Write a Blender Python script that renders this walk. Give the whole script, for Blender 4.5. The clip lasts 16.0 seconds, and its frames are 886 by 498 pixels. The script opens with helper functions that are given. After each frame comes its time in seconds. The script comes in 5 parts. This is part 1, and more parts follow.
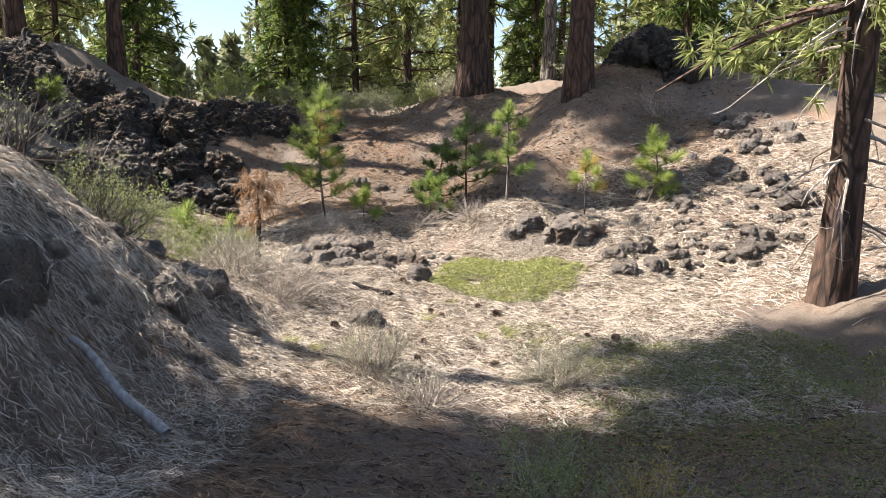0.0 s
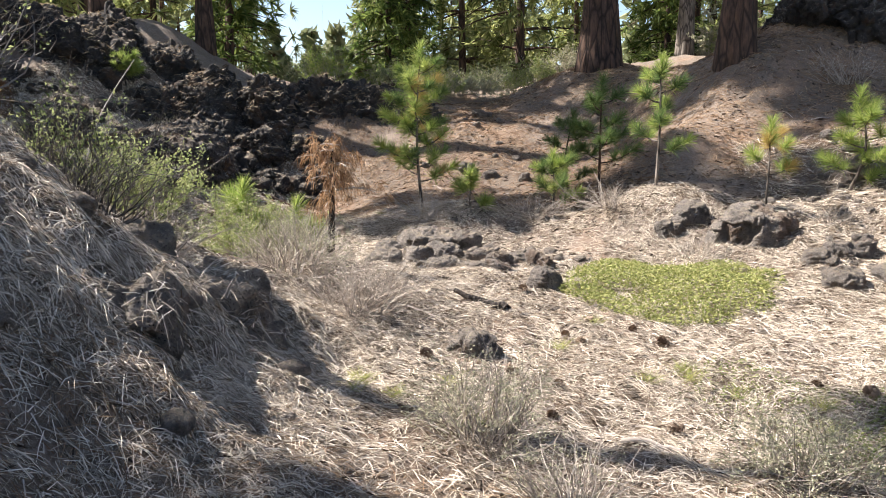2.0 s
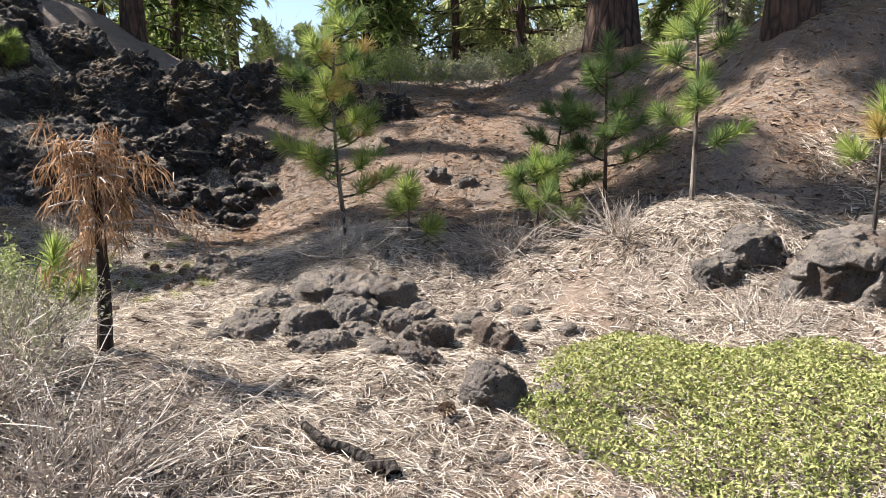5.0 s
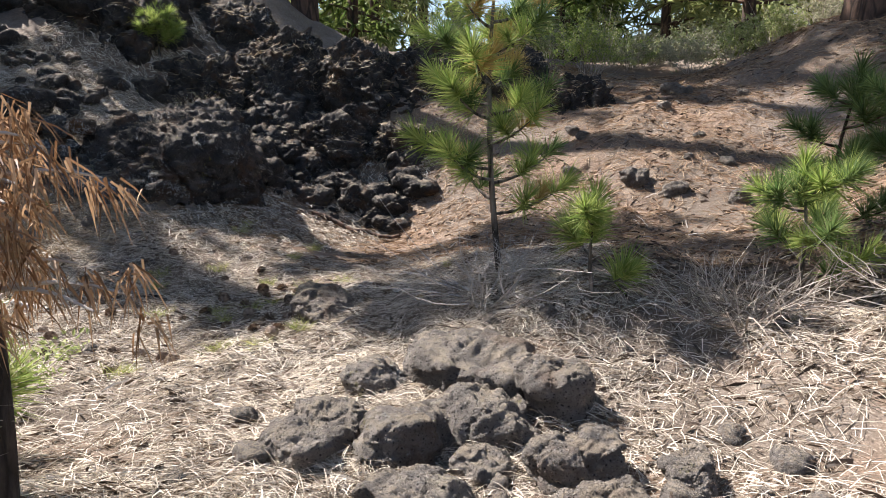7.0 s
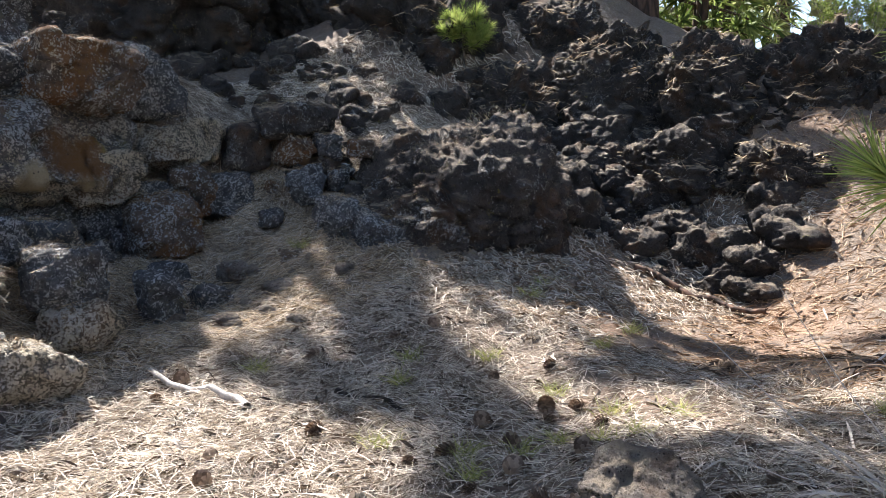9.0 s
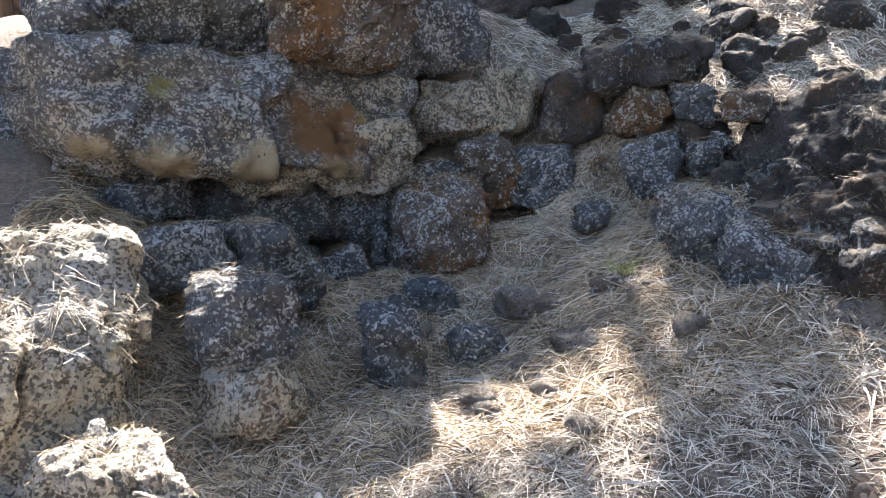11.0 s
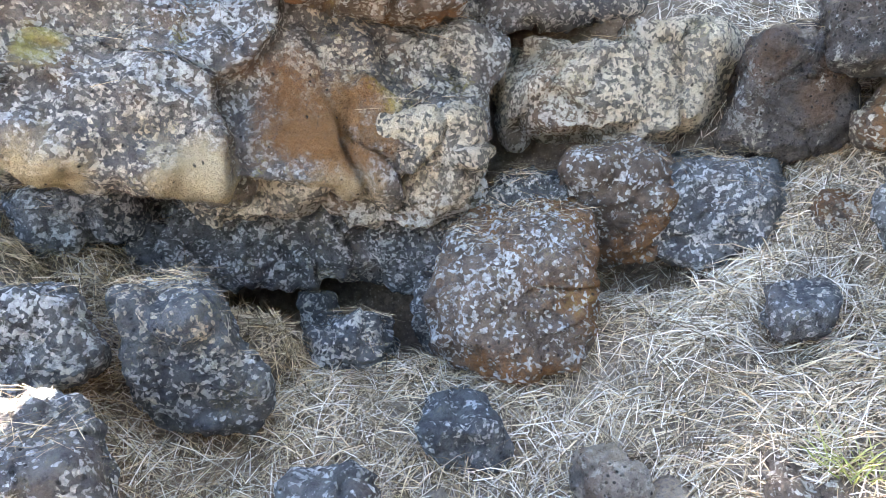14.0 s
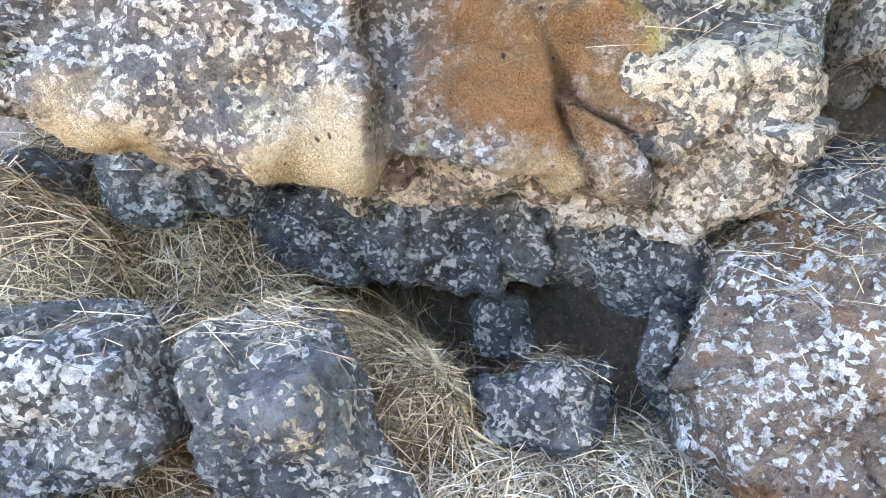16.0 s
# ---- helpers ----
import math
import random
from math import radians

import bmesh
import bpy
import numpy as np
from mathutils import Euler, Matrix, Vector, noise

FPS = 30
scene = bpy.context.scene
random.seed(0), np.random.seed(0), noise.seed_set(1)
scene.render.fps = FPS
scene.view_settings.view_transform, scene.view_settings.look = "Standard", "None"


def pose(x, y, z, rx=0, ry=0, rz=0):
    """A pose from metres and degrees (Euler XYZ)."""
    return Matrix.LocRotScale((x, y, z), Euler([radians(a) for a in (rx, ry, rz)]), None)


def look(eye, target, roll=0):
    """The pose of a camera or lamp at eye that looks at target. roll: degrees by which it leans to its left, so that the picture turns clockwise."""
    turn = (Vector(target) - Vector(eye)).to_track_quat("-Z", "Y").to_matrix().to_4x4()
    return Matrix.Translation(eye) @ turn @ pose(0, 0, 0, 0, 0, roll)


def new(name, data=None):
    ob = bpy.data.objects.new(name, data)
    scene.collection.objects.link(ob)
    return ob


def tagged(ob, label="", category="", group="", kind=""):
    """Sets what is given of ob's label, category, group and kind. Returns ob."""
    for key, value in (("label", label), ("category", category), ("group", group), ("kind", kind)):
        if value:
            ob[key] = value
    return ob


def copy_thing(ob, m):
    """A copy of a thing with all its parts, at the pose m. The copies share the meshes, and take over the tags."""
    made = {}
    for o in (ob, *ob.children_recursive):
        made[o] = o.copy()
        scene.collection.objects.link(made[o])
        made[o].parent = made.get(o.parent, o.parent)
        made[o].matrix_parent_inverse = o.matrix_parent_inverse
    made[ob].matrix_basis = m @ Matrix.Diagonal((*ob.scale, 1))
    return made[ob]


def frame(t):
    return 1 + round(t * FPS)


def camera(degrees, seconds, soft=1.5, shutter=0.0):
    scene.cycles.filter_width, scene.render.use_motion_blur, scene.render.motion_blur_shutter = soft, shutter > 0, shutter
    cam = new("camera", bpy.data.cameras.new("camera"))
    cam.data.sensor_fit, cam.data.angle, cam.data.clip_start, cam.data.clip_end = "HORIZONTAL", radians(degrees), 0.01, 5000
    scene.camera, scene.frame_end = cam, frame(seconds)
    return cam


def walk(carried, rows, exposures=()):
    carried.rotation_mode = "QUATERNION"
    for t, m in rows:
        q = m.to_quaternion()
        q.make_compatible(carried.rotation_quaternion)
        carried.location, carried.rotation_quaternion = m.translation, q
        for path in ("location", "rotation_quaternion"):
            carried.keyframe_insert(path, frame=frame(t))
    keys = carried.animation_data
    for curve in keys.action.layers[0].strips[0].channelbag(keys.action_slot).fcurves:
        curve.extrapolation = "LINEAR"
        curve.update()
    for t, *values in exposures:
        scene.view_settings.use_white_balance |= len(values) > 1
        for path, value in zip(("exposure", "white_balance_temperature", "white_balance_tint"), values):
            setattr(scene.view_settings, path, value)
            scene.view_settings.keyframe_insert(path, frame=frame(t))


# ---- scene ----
cam = camera(63.5, 16.0, 0.6)
METRES, EYE, TILT, LEAN, TURN = 16.0, 2.0, -10.0, 0.0, 0.0
ROWS = [
    (0.0, 0.0, 0.0, 0.0, -0.0, 0.0, 0.0),
    (0.5, 0.0013, 0.0316, -0.0075, 4.62, -0.44, -0.48),
    (1.0, -0.0031, 0.0688, -0.0103, 7.15, -1.16, -0.63),
    (1.5, -0.01, 0.1107, -0.0121, 7.95, -0.24, -0.87),
    (2.0, -0.0186, 0.1531, -0.003, 8.24, 0.0, -1.03),
    (2.5, -0.0235, 0.1845, 0.0039, 8.73, 0.61, -0.85),
    (3.0, -0.0159, 0.2158, 0.0048, 8.87, 0.71, 0.21),
    (3.5, -0.0063, 0.2499, 0.0085, 8.78, 0.86, 0.04),
    (6.0, 0.0055, 0.4208, 0.0319, 14.41, -0.67, -1.64),
    (6.5, -0.0055, 0.4522, 0.0362, 19.27, -0.85, -2.96),
    (7.0, -0.0224, 0.484, 0.0448, 24.96, -1.14, -3.49),
    (7.5, -0.0347, 0.5173, 0.0489, 30.4, -1.14, -3.96),
    (8.0, -0.0559, 0.5448, 0.0546, 35.33, -1.08, -5.72),
    (8.5, -0.0827, 0.5712, 0.0624, 41.9, -1.37, -6.12),
    (9.0, -0.1088, 0.6023, 0.0655, 50.33, -1.91, -6.72),
    (9.5, -0.1411, 0.624, 0.0678, 62.9, -3.82, -8.49),
    (12.0, -0.2494, 0.7259, 0.0973, 85.46, -11.23, -7.67),
    (12.5, -0.256, 0.7386, 0.1012, 87.45, -11.39, -9.47),
    (13.0, -0.2719, 0.7373, 0.1009, 88.25, -12.96, -10.14),
    (13.5, -0.3038, 0.7295, 0.099, 92.58, -15.38, -9.96),
    (14.0, -0.3302, 0.7264, 0.0972, 99.47, -16.56, -8.68),
    (14.5, -0.3599, 0.7239, 0.0987, 106.94, -18.2, -8.73),
    (15.0, -0.38, 0.7127, 0.0994, 112.12, -20.94, -9.43),
    (15.5, -0.3874, 0.7048, 0.0976, 114.35, -25.18, -8.53),
    (16.0, -0.3883, 0.7054, 0.0977, 115.11, -28.92, -7.47),
]
EXPOSURES = [(0.0, 1.62, 6500, 13), (2.0, 1.65, 6400, 13), (3.5, 1.53, 6300, 13), (7.0, 1.55, 6200, 13), (8.0, 1.8, 6200, 13), (9.0, 2.05, 6200, 13), (9.7, 2.5, 6200, 13), (11.8, 3.7, 6200, 13), (12.5, 4.2, 6250, 12), (13.0, 4.4, 6350, 12), (13.5, 4.75, 6600, 12), (14.5, 5.08, 6650, 12), (15.0, 5.3, 6750, 12), (16.0, 5.58, 6950, 13)]
walk(cam, [(t, pose(0, 0, EYE, TILT, LEAN, TURN) @ pose(METRES * x, METRES * y, METRES * z, 90 + pitch, roll, yaw)) for t, x, y, z, yaw, pitch, roll in ROWS], EXPOSURES)

# ---- light ----
SUN_AZ, SUN_EL = 82.0, 51.0      # degrees left of straight ahead, and up
to_sun = Vector((-math.sin(radians(SUN_AZ)) * math.cos(radians(SUN_EL)), math.cos(radians(SUN_AZ)) * math.cos(radians(SUN_EL)), math.sin(radians(SUN_EL))))
world = bpy.data.worlds.new("world")
scene.world = world
world.use_nodes = True
sky = world.node_tree.nodes.new("ShaderNodeTexSky")
sky.sky_type, sky.sun_disc = "NISHITA", False
sky.sun_elevation, sky.sun_rotation = radians(SUN_EL), radians(-SUN_AZ)
world.node_tree.links.new(sky.outputs[0], world.node_tree.nodes["Background"].inputs[0])
world.node_tree.nodes["Background"].inputs[1].default_value = 0.07
sun = new("sun", bpy.data.lights.new("sun", "SUN"))
sun.data.energy, sun.data.angle, sun.data.color = 5.0, radians(0.55), (1.0, 0.95, 0.87)
sun.matrix_world = look(to_sun * 60, (0, 0, 0))

# ---- noise and mesh helpers ----
def lattice(i, j, k, seed):
    h = (i * 374761393 + j * 668265263 + k * 2147483647 + seed * 144665) & 0xFFFFFFFF
    h = ((h ^ (h >> 13)) * 1274126177) & 0xFFFFFFFF
    h = ((h ^ (h >> 15)) * 2246822519) & 0xFFFFFFFF
    return ((h ^ (h >> 16)) & 0xFFFF) / 32767.5 - 1


def value_noise(p, seed=0):
    """Smooth noise from -1 to 1 at the rows of p."""
    q = np.floor(p).astype(np.int64)
    f = p - q
    f = f * f * (3 - 2 * f)
    total = 0
    for a in (0, 1):
        for b in (0, 1):
            for c in (0, 1):
                weight = (f[:, 0] if a else 1 - f[:, 0]) * (f[:, 1] if b else 1 - f[:, 1]) * (f[:, 2] if c else 1 - f[:, 2])
                total = total + weight * lattice(q[:, 0] + a, q[:, 1] + b, q[:, 2] + c, seed)
    return total


def fbm(p, octaves=4, seed=0):
    total, amp = 0, 1.0
    for o in range(octaves):
        total = total + amp * value_noise(p * 2.03 ** o + 17.3 * o, seed + o)
        amp *= 0.5
    return total


def ridged(p, octaves=3, seed=0):
    total, amp = 0, 1.0
    for o in range(octaves):
        total = total + amp * (1 - 2 * np.abs(value_noise(p * 2.1 ** o + 9.1 * o, seed + 31 + o)))
        amp *= 0.5
    return total


def mesh_data(name, verts, faces, mat, smooth=False):
    """A mesh from an array of places and an array of faces with the same number of corners."""
    verts, faces = np.asarray(verts, np.float32), np.asarray(faces, np.int32)
    me = bpy.data.meshes.new(name)
    me.vertices.add(len(verts))
    me.vertices.foreach_set("co", verts.ravel())
    me.loops.add(faces.size)
    me.loops.foreach_set("vertex_index", faces.ravel())
    me.polygons.add(len(faces))
    me.polygons.foreach_set("loop_start", np.arange(0, faces.size, faces.shape[1], dtype=np.int32))
    me.polygons.foreach_set("use_smooth", np.full(len(faces), smooth))
    me.materials.append(mat)
    me.update(calc_edges=True)
    return me


def join(pieces):
    """One pair of arrays out of several pairs (places, faces)."""
    vs, fs, n = [], [], 0
    for v, f in pieces:
        vs.append(v)
        fs.append(np.asarray(f) + n)
        n += len(v)
    return np.concatenate(vs), np.concatenate(fs)


def part(name, me, parent, m=None, label=""):
    ob = new(name, me)
    ob.parent = parent
    if m is not None:
        ob.matrix_basis = m
    return tagged(ob, label)


def thing(name, m, label, category, group="", kind=""):
    """An empty at a thing's base, to carry its parts."""
    ob = new(name)
    ob.matrix_basis = m
    ob.empty_display_size = 0.1
    return tagged(ob, label, category, group, kind)


rng = np.random.default_rng(7)

# ---- the lie of the land ----
def hill(x, y, cx, cy, rx, ry, h):
    return h * np.exp(-((x - cx) / rx) ** 2 - ((y - cy) / ry) ** 2)


def land(x, y):
    """The ground's height: a hollow with banks round it."""
    r = np.hypot((x + 1) / 0.85, (y - 8) / 1.15)
    t = np.clip((r - 5) / 8, 0, 1)
    z = 2.6 * t * t * (3 - 2 * t) - 0.1
    z += hill(x, y, -3.6, 5.4, 1.3, 1.2, 1.46)
    z += hill(x, y, -5, 7, 1.8, 1.5, 1.62)
    z += hill(x, y, -3, 3, 1.6, 1.8, 1.86)
    z += hill(x, y, -1, 9, 3, 2.5, 0.14)
    z += hill(x, y, 0.6, 6.6, 1.8, 2, -0.26)
    z += hill(x, y, 1.2, 11.6, 1.1, 0.9, 0.66)
    z += hill(x, y, 3.6, 11, 1.6, 1.6, 0.47)
    z += hill(x, y, 4.5, 13.5, 2, 1.8, 0.49)
    z += hill(x, y, 2.9, 16.2, 1.6, 1.6, 1.15)
    z += hill(x, y, 4.8, 18, 2, 2, 1.53)
    z += hill(x, y, 0.6, 20.5, 1.6, 1.8, 0.72)
    z += hill(x, y, -1.6, 17.2, 1.8, 2, 0.56)
    z += hill(x, y, -2.2, 21.5, 1.8, 1.6, -0.20)
    z += hill(x, y, -5, 15.2, 1.4, 1.2, -0.55)
    z += hill(x, y, -6.9, 17.2, 1.5, 1, 0.23)
    z += hill(x, y, -5.2, 18.3, 1.1, 0.9, 0.64)
    z += hill(x, y, -9.5, 16, 1.5, 2, 0.98)
    z += hill(x, y, -8.8, 13.6, 1.4, 1.1, -0.06)
    z += hill(x, y, -8.4, 11.2, 1.1, 1.2, 0.66)
    z += hill(x, y, -6.8, 11.4, 0.9, 1, -0.25)
    z += hill(x, y, -4.2, 11.5, 1.8, 1.5, 0.04)
    z += hill(x, y, -6.8, 9, 1.4, 1.3, 0.41)
    z += hill(x, y, -1.5, 13.6, 2, 1.4, 0.38)
    z += hill(x, y, 0, 1, 2, 1.8, 0.26)
    z += hill(x, y, 3.2, 5, 2.4, 2.2, -0.09)
    z += hill(x, y, 6.3, 9.6, 1.8, 2, -0.32)
    z += hill(x, y, -7.5, 15.3, 0.9, 0.9, -0.30)
    z += hill(x, y, -2.3, 8.4, 1, 0.8, 0.27)
    z += hill(x, y, -1.4, 12, 1.2, 0.8, 0.41)
    z += hill(x, y, 1.5, 14, 1.6, 1.4, 1.08)
    z += hill(x, y, 1.7, 18.4, 1.4, 1.4, 0.61)
    z += hill(x, y, -9.6, 18.6, 1.8, 1.6, 1.31)
    z += hill(x, y, 3.4, 23.4, 2.4, 2, 0.83)
    z += hill(x, y, -8.7, 9, 1.2, 1.2, 0.71)
    z += hill(x, y, -1.9, 4.2, 0.8, 0.8, -0.41)
    z += hill(x, y, -7.4, 10.7, 0.6, 1, -0.1)
    z += hill(x, y, 7, 16, 1.8, 1.8, 0.39)
    z += hill(x, y, -7.4, 16.9, 2.4, 1.4, -0.45)
    z += hill(x, y, -2.35, 6.15, 0.35, 0.4, 0.22)
    z += hill(x, y, -1.8, 3.1, 0.5, 0.6, -0.52)
    z += hill(x, y, -2, 3.9, 0.5, 0.4, -0.13)
    z += hill(x, y, -1.2, 3.6, 0.5, 0.5, -0.07)
    z += hill(x, y, -8, 12.1, 0.3, 0.35, -0.49)
    z += hill(x, y, -1.9, 7, 0.5, 0.3, 0.13)
    z += hill(x, y, -7.9, 11.2, 0.5, 0.6, -0.58)
    z += hill(x, y, -7.4, 11.8, 0.5, 0.5, -0.24)
    z += hill(x, y, -7.85, 10.5, 0.45, 0.5, -0.39)
    z += hill(x, y, -7.5, 12.5, 0.4, 0.45, -0.30)
    z += hill(x, y, -7.2, 11.1, 0.4, 0.5, 0.00)
    z += hill(x, y, -6.75, 12, 0.4, 0.5, -0.08)
    z += hill(x, y, -8.15, 10.9, 0.4, 1.3, -0.9)
    return z


def ground(x, y):
    x, y = np.atleast_1d(np.asarray(x, float)), np.atleast_1d(np.asarray(y, float))
    p = np.stack([x, y, np.zeros_like(x)], 1)
    bank = hill(x, y, -3.0, 5.0, 1.3, 2.8, 0.1)
    return land(x, y) + bank * fbm(p * 2.6, 3, 11) + 0.05 * fbm(p * 1.3, 3, 3) + 0.026 * fbm(p * 5, 3, 5) + 0.012 * ridged(p * 9, 2, 6)


def ground_at(x, y):
    return float(ground(x, y)[0])

# ---- materials ----
def nodes_of(name, rough=0.9):
    m = bpy.data.materials.new(name)
    m.use_nodes = True
    nt = m.node_tree
    bsdf = nt.nodes["Principled BSDF"]
    bsdf.inputs["Roughness"].default_value = rough
    bsdf.inputs["Specular IOR Level"].default_value = 0.25
    return m, nt, bsdf


def node(nt, kind, **values):
    n = nt.nodes.new(kind)
    for key, value in values.items():
        n.inputs[key.replace("_", " ")].default_value = value
    return n


def place_of(nt, shift=True):
    """Object coordinates, moved by each object's random number so that copies differ."""
    co = nt.nodes.new("ShaderNodeTexCoord")
    if not shift:
        return co.outputs["Object"]
    info = nt.nodes.new("ShaderNodeObjectInfo")
    times = nt.nodes.new("ShaderNodeMath")
    times.operation = "MULTIPLY"
    times.inputs[1].default_value = 37.0
    nt.links.new(info.outputs["Random"], times.inputs[0])
    add = nt.nodes.new("ShaderNodeVectorMath")
    nt.links.new(co.outputs["Object"], add.inputs[0])
    nt.links.new(times.outputs[0], add.inputs[1])
    return add.outputs[0]


def noise_tex(nt, co, scale, detail=4.0, rough=0.6):
    n = node(nt, "ShaderNodeTexNoise", Scale=scale, Detail=detail, Roughness=rough)
    nt.links.new(co, n.inputs["Vector"])
    return n.outputs["Fac"]


def ramp(nt, fac, *stops):
    r = nt.nodes.new("ShaderNodeValToRGB")
    while len(r.color_ramp.elements) < len(stops):
        r.color_ramp.elements.new(0.5)
    for e, (at, col) in zip(r.color_ramp.elements, stops):
        e.position = at
        e.color = (*col, 1) if len(col) == 3 else col
    nt.links.new(fac, r.inputs[0])
    return r.outputs[0]


def grey(v):
    return (v, v, v)


def mix(nt, fac, a, b):
    m = nt.nodes.new("ShaderNodeMix")
    m.data_type = "RGBA"
    if isinstance(fac, (int, float)):
        m.inputs[0].default_value = fac
    else:
        nt.links.new(fac, m.inputs[0])
    for socket, v in ((m.inputs[6], a), (m.inputs[7], b)):
        if isinstance(v, tuple):
            socket.default_value = (*v, 1)
        else:
            nt.links.new(v, socket)
    return m.outputs[2]


def bump(nt, bsdf, height, strength, distance, before=None):
    b = node(nt, "ShaderNodeBump", Strength=strength, Distance=distance)
    nt.links.new(height, b.inputs["Height"])
    if before is not None:
        nt.links.new(before, b.inputs["Normal"])
    nt.links.new(b.outputs[0], bsdf.inputs["Normal"])
    return b.outputs[0]


def earth_material():
    m, nt, bsdf = nodes_of("needle_duff", 0.95)
    co = place_of(nt, False)
    wide = ramp(nt, noise_tex(nt, co, 0.55, 4), (0.36, (0.17, 0.135, 0.105)), (0.62, (0.29, 0.235, 0.19)))
    red = ramp(nt, noise_tex(nt, co, 0.9, 5), (0.5, grey(0.0)), (0.68, grey(0.8)))
    col = mix(nt, red, wide, (0.34, 0.21, 0.135))
    fine = noise_tex(nt, co, 38, 6, 0.75)
    col = mix(nt, ramp(nt, fine, (0.38, grey(0.75)), (0.58, grey(0.0))), col, (0.13, 0.095, 0.07))
    col = mix(nt, ramp(nt, noise_tex(nt, co, 8, 8, 0.78), (0.34, grey(0.7)), (0.52, grey(0.0))), col, (0.12, 0.09, 0.068))
    strands = nt.nodes.new("ShaderNodeTexVoronoi")
    strands.inputs["Scale"].default_value = 60
    nt.links.new(co, strands.inputs["Vector"])
    col = mix(nt, ramp(nt, strands.outputs["Distance"], (0.05, grey(0.6)), (0.3, grey(0.0))), col, (0.52, 0.43, 0.32))
    nt.links.new(col, bsdf.inputs["Base Color"])
    first = bump(nt, bsdf, noise_tex(nt, co, 14, 6, 0.7), 0.7, 0.05)
    bump(nt, bsdf, fine, 0.8, 0.02, first)
    return m


def rock_material(name, dark, pale, lichen, rust, dust, spots=()):
    """Vesicular lava: pitted, with crusts of lichen, rust and dust on its tops."""
    m, nt, bsdf = nodes_of(name, 0.92)
    co = place_of(nt)
    col = ramp(nt, noise_tex(nt, co, 3.0, 6, 0.65), (0.34, dark), (0.66, pale))
    patch = noise_tex(nt, co, 3.6, 4, 0.6)
    grain = noise_tex(nt, co, 70, 5, 0.8)
    col = mix(nt, ramp(nt, grain, (0.34, grey(0.9)), (0.46, grey(0))), col, tuple(0.22 * c for c in dark))
    col = mix(nt, ramp(nt, noise_tex(nt, co, 19, 7, 0.8), (0.32, grey(0.8)), (0.44, grey(0))), col, tuple(0.35 * c for c in dark))
    if rust:
        col = mix(nt, ramp(nt, noise_tex(nt, co, 2.6, 4), (0.56, grey(0)), (0.64, grey(rust))), col, (0.20, 0.105, 0.05))
    if lichen:
        both = nt.nodes.new("ShaderNodeMath")
        both.operation = "MULTIPLY_ADD"
        nt.links.new(patch, both.inputs[0])
        both.inputs[1].default_value = 0.5
        nt.links.new(noise_tex(nt, co, 34, 9, 0.8), both.inputs[2])
        amount = nt.nodes.new("ShaderNodeMath")
        amount.operation = "MULTIPLY"
        amount.inputs[1].default_value = min(lichen, 0.95)
        edge = 0.955 - 0.2 * lichen
        nt.links.new(ramp(nt, both.outputs[0], (edge - 0.015, grey(0)), (edge + 0.05, grey(1))), amount.inputs[0])
        tone = ramp(nt, noise_tex(nt, co, 2.2, 3), (0.42, (0.62, 0.63, 0.62)), (0.6, (0.72, 0.63, 0.48)))
        col = mix(nt, amount.outputs[0], col, tone)
        moss = noise_tex(nt, co, 7.0, 5, 0.75)
        col = mix(nt, ramp(nt, moss, (0.63, grey(0)), (0.68, grey(0.8 * lichen))), col, (0.30, 0.27, 0.05))
    for centre, reach, colour in spots:
        away = nt.nodes.new("ShaderNodeVectorMath")
        away.operation = "DISTANCE"
        co0 = nt.nodes.new("ShaderNodeTexCoord")
        nt.links.new(co0.outputs["Object"], away.inputs[0])
        away.inputs[1].default_value = centre
        ragged = nt.nodes.new("ShaderNodeMath")
        ragged.operation = "MULTIPLY_ADD"
        nt.links.new(noise_tex(nt, co, 14, 8, 0.8), ragged.inputs[0])
        ragged.inputs[1].default_value = reach * 2.4
        nt.links.new(away.outputs["Value"], ragged.inputs[2])
        col = mix(nt, ramp(nt, ragged.outputs[0], (reach * 1.95, grey(0.85 if reach > 0.15 else 0.5)), (reach * 2.3, grey(0))), col, colour)
    pits = nt.nodes.new("ShaderNodeTexVoronoi")
    pits.inputs["Scale"].default_value = 42
    nt.links.new(co, pits.inputs["Vector"])
    holes = ramp(nt, pits.outputs["Distance"], (0.10, grey(0)), (0.32, grey(1)))
    col = mix(nt, ramp(nt, pits.outputs["Distance"], (0.14, grey(0.85)), (0.22, grey(0))), col, (0.025, 0.022, 0.02))
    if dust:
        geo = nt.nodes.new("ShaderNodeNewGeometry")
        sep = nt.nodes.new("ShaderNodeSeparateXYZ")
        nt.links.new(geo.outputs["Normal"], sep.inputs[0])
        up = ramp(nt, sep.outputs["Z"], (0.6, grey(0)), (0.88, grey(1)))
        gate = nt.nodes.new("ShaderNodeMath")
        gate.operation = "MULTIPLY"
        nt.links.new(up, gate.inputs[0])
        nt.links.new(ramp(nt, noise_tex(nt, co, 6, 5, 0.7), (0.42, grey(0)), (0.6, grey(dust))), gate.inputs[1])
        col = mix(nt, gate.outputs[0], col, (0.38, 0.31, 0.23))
    nt.links.new(col, bsdf.inputs["Base Color"])
    first = bump(nt, bsdf, noise_tex(nt, co, 11, 9, 0.78), 1.0, 0.16)
    second = bump(nt, bsdf, holes, 0.6, 0.012, first)
    bump(nt, bsdf, noise_tex(nt, co, 90, 3, 0.6), 0.5, 0.008, second)
    return m


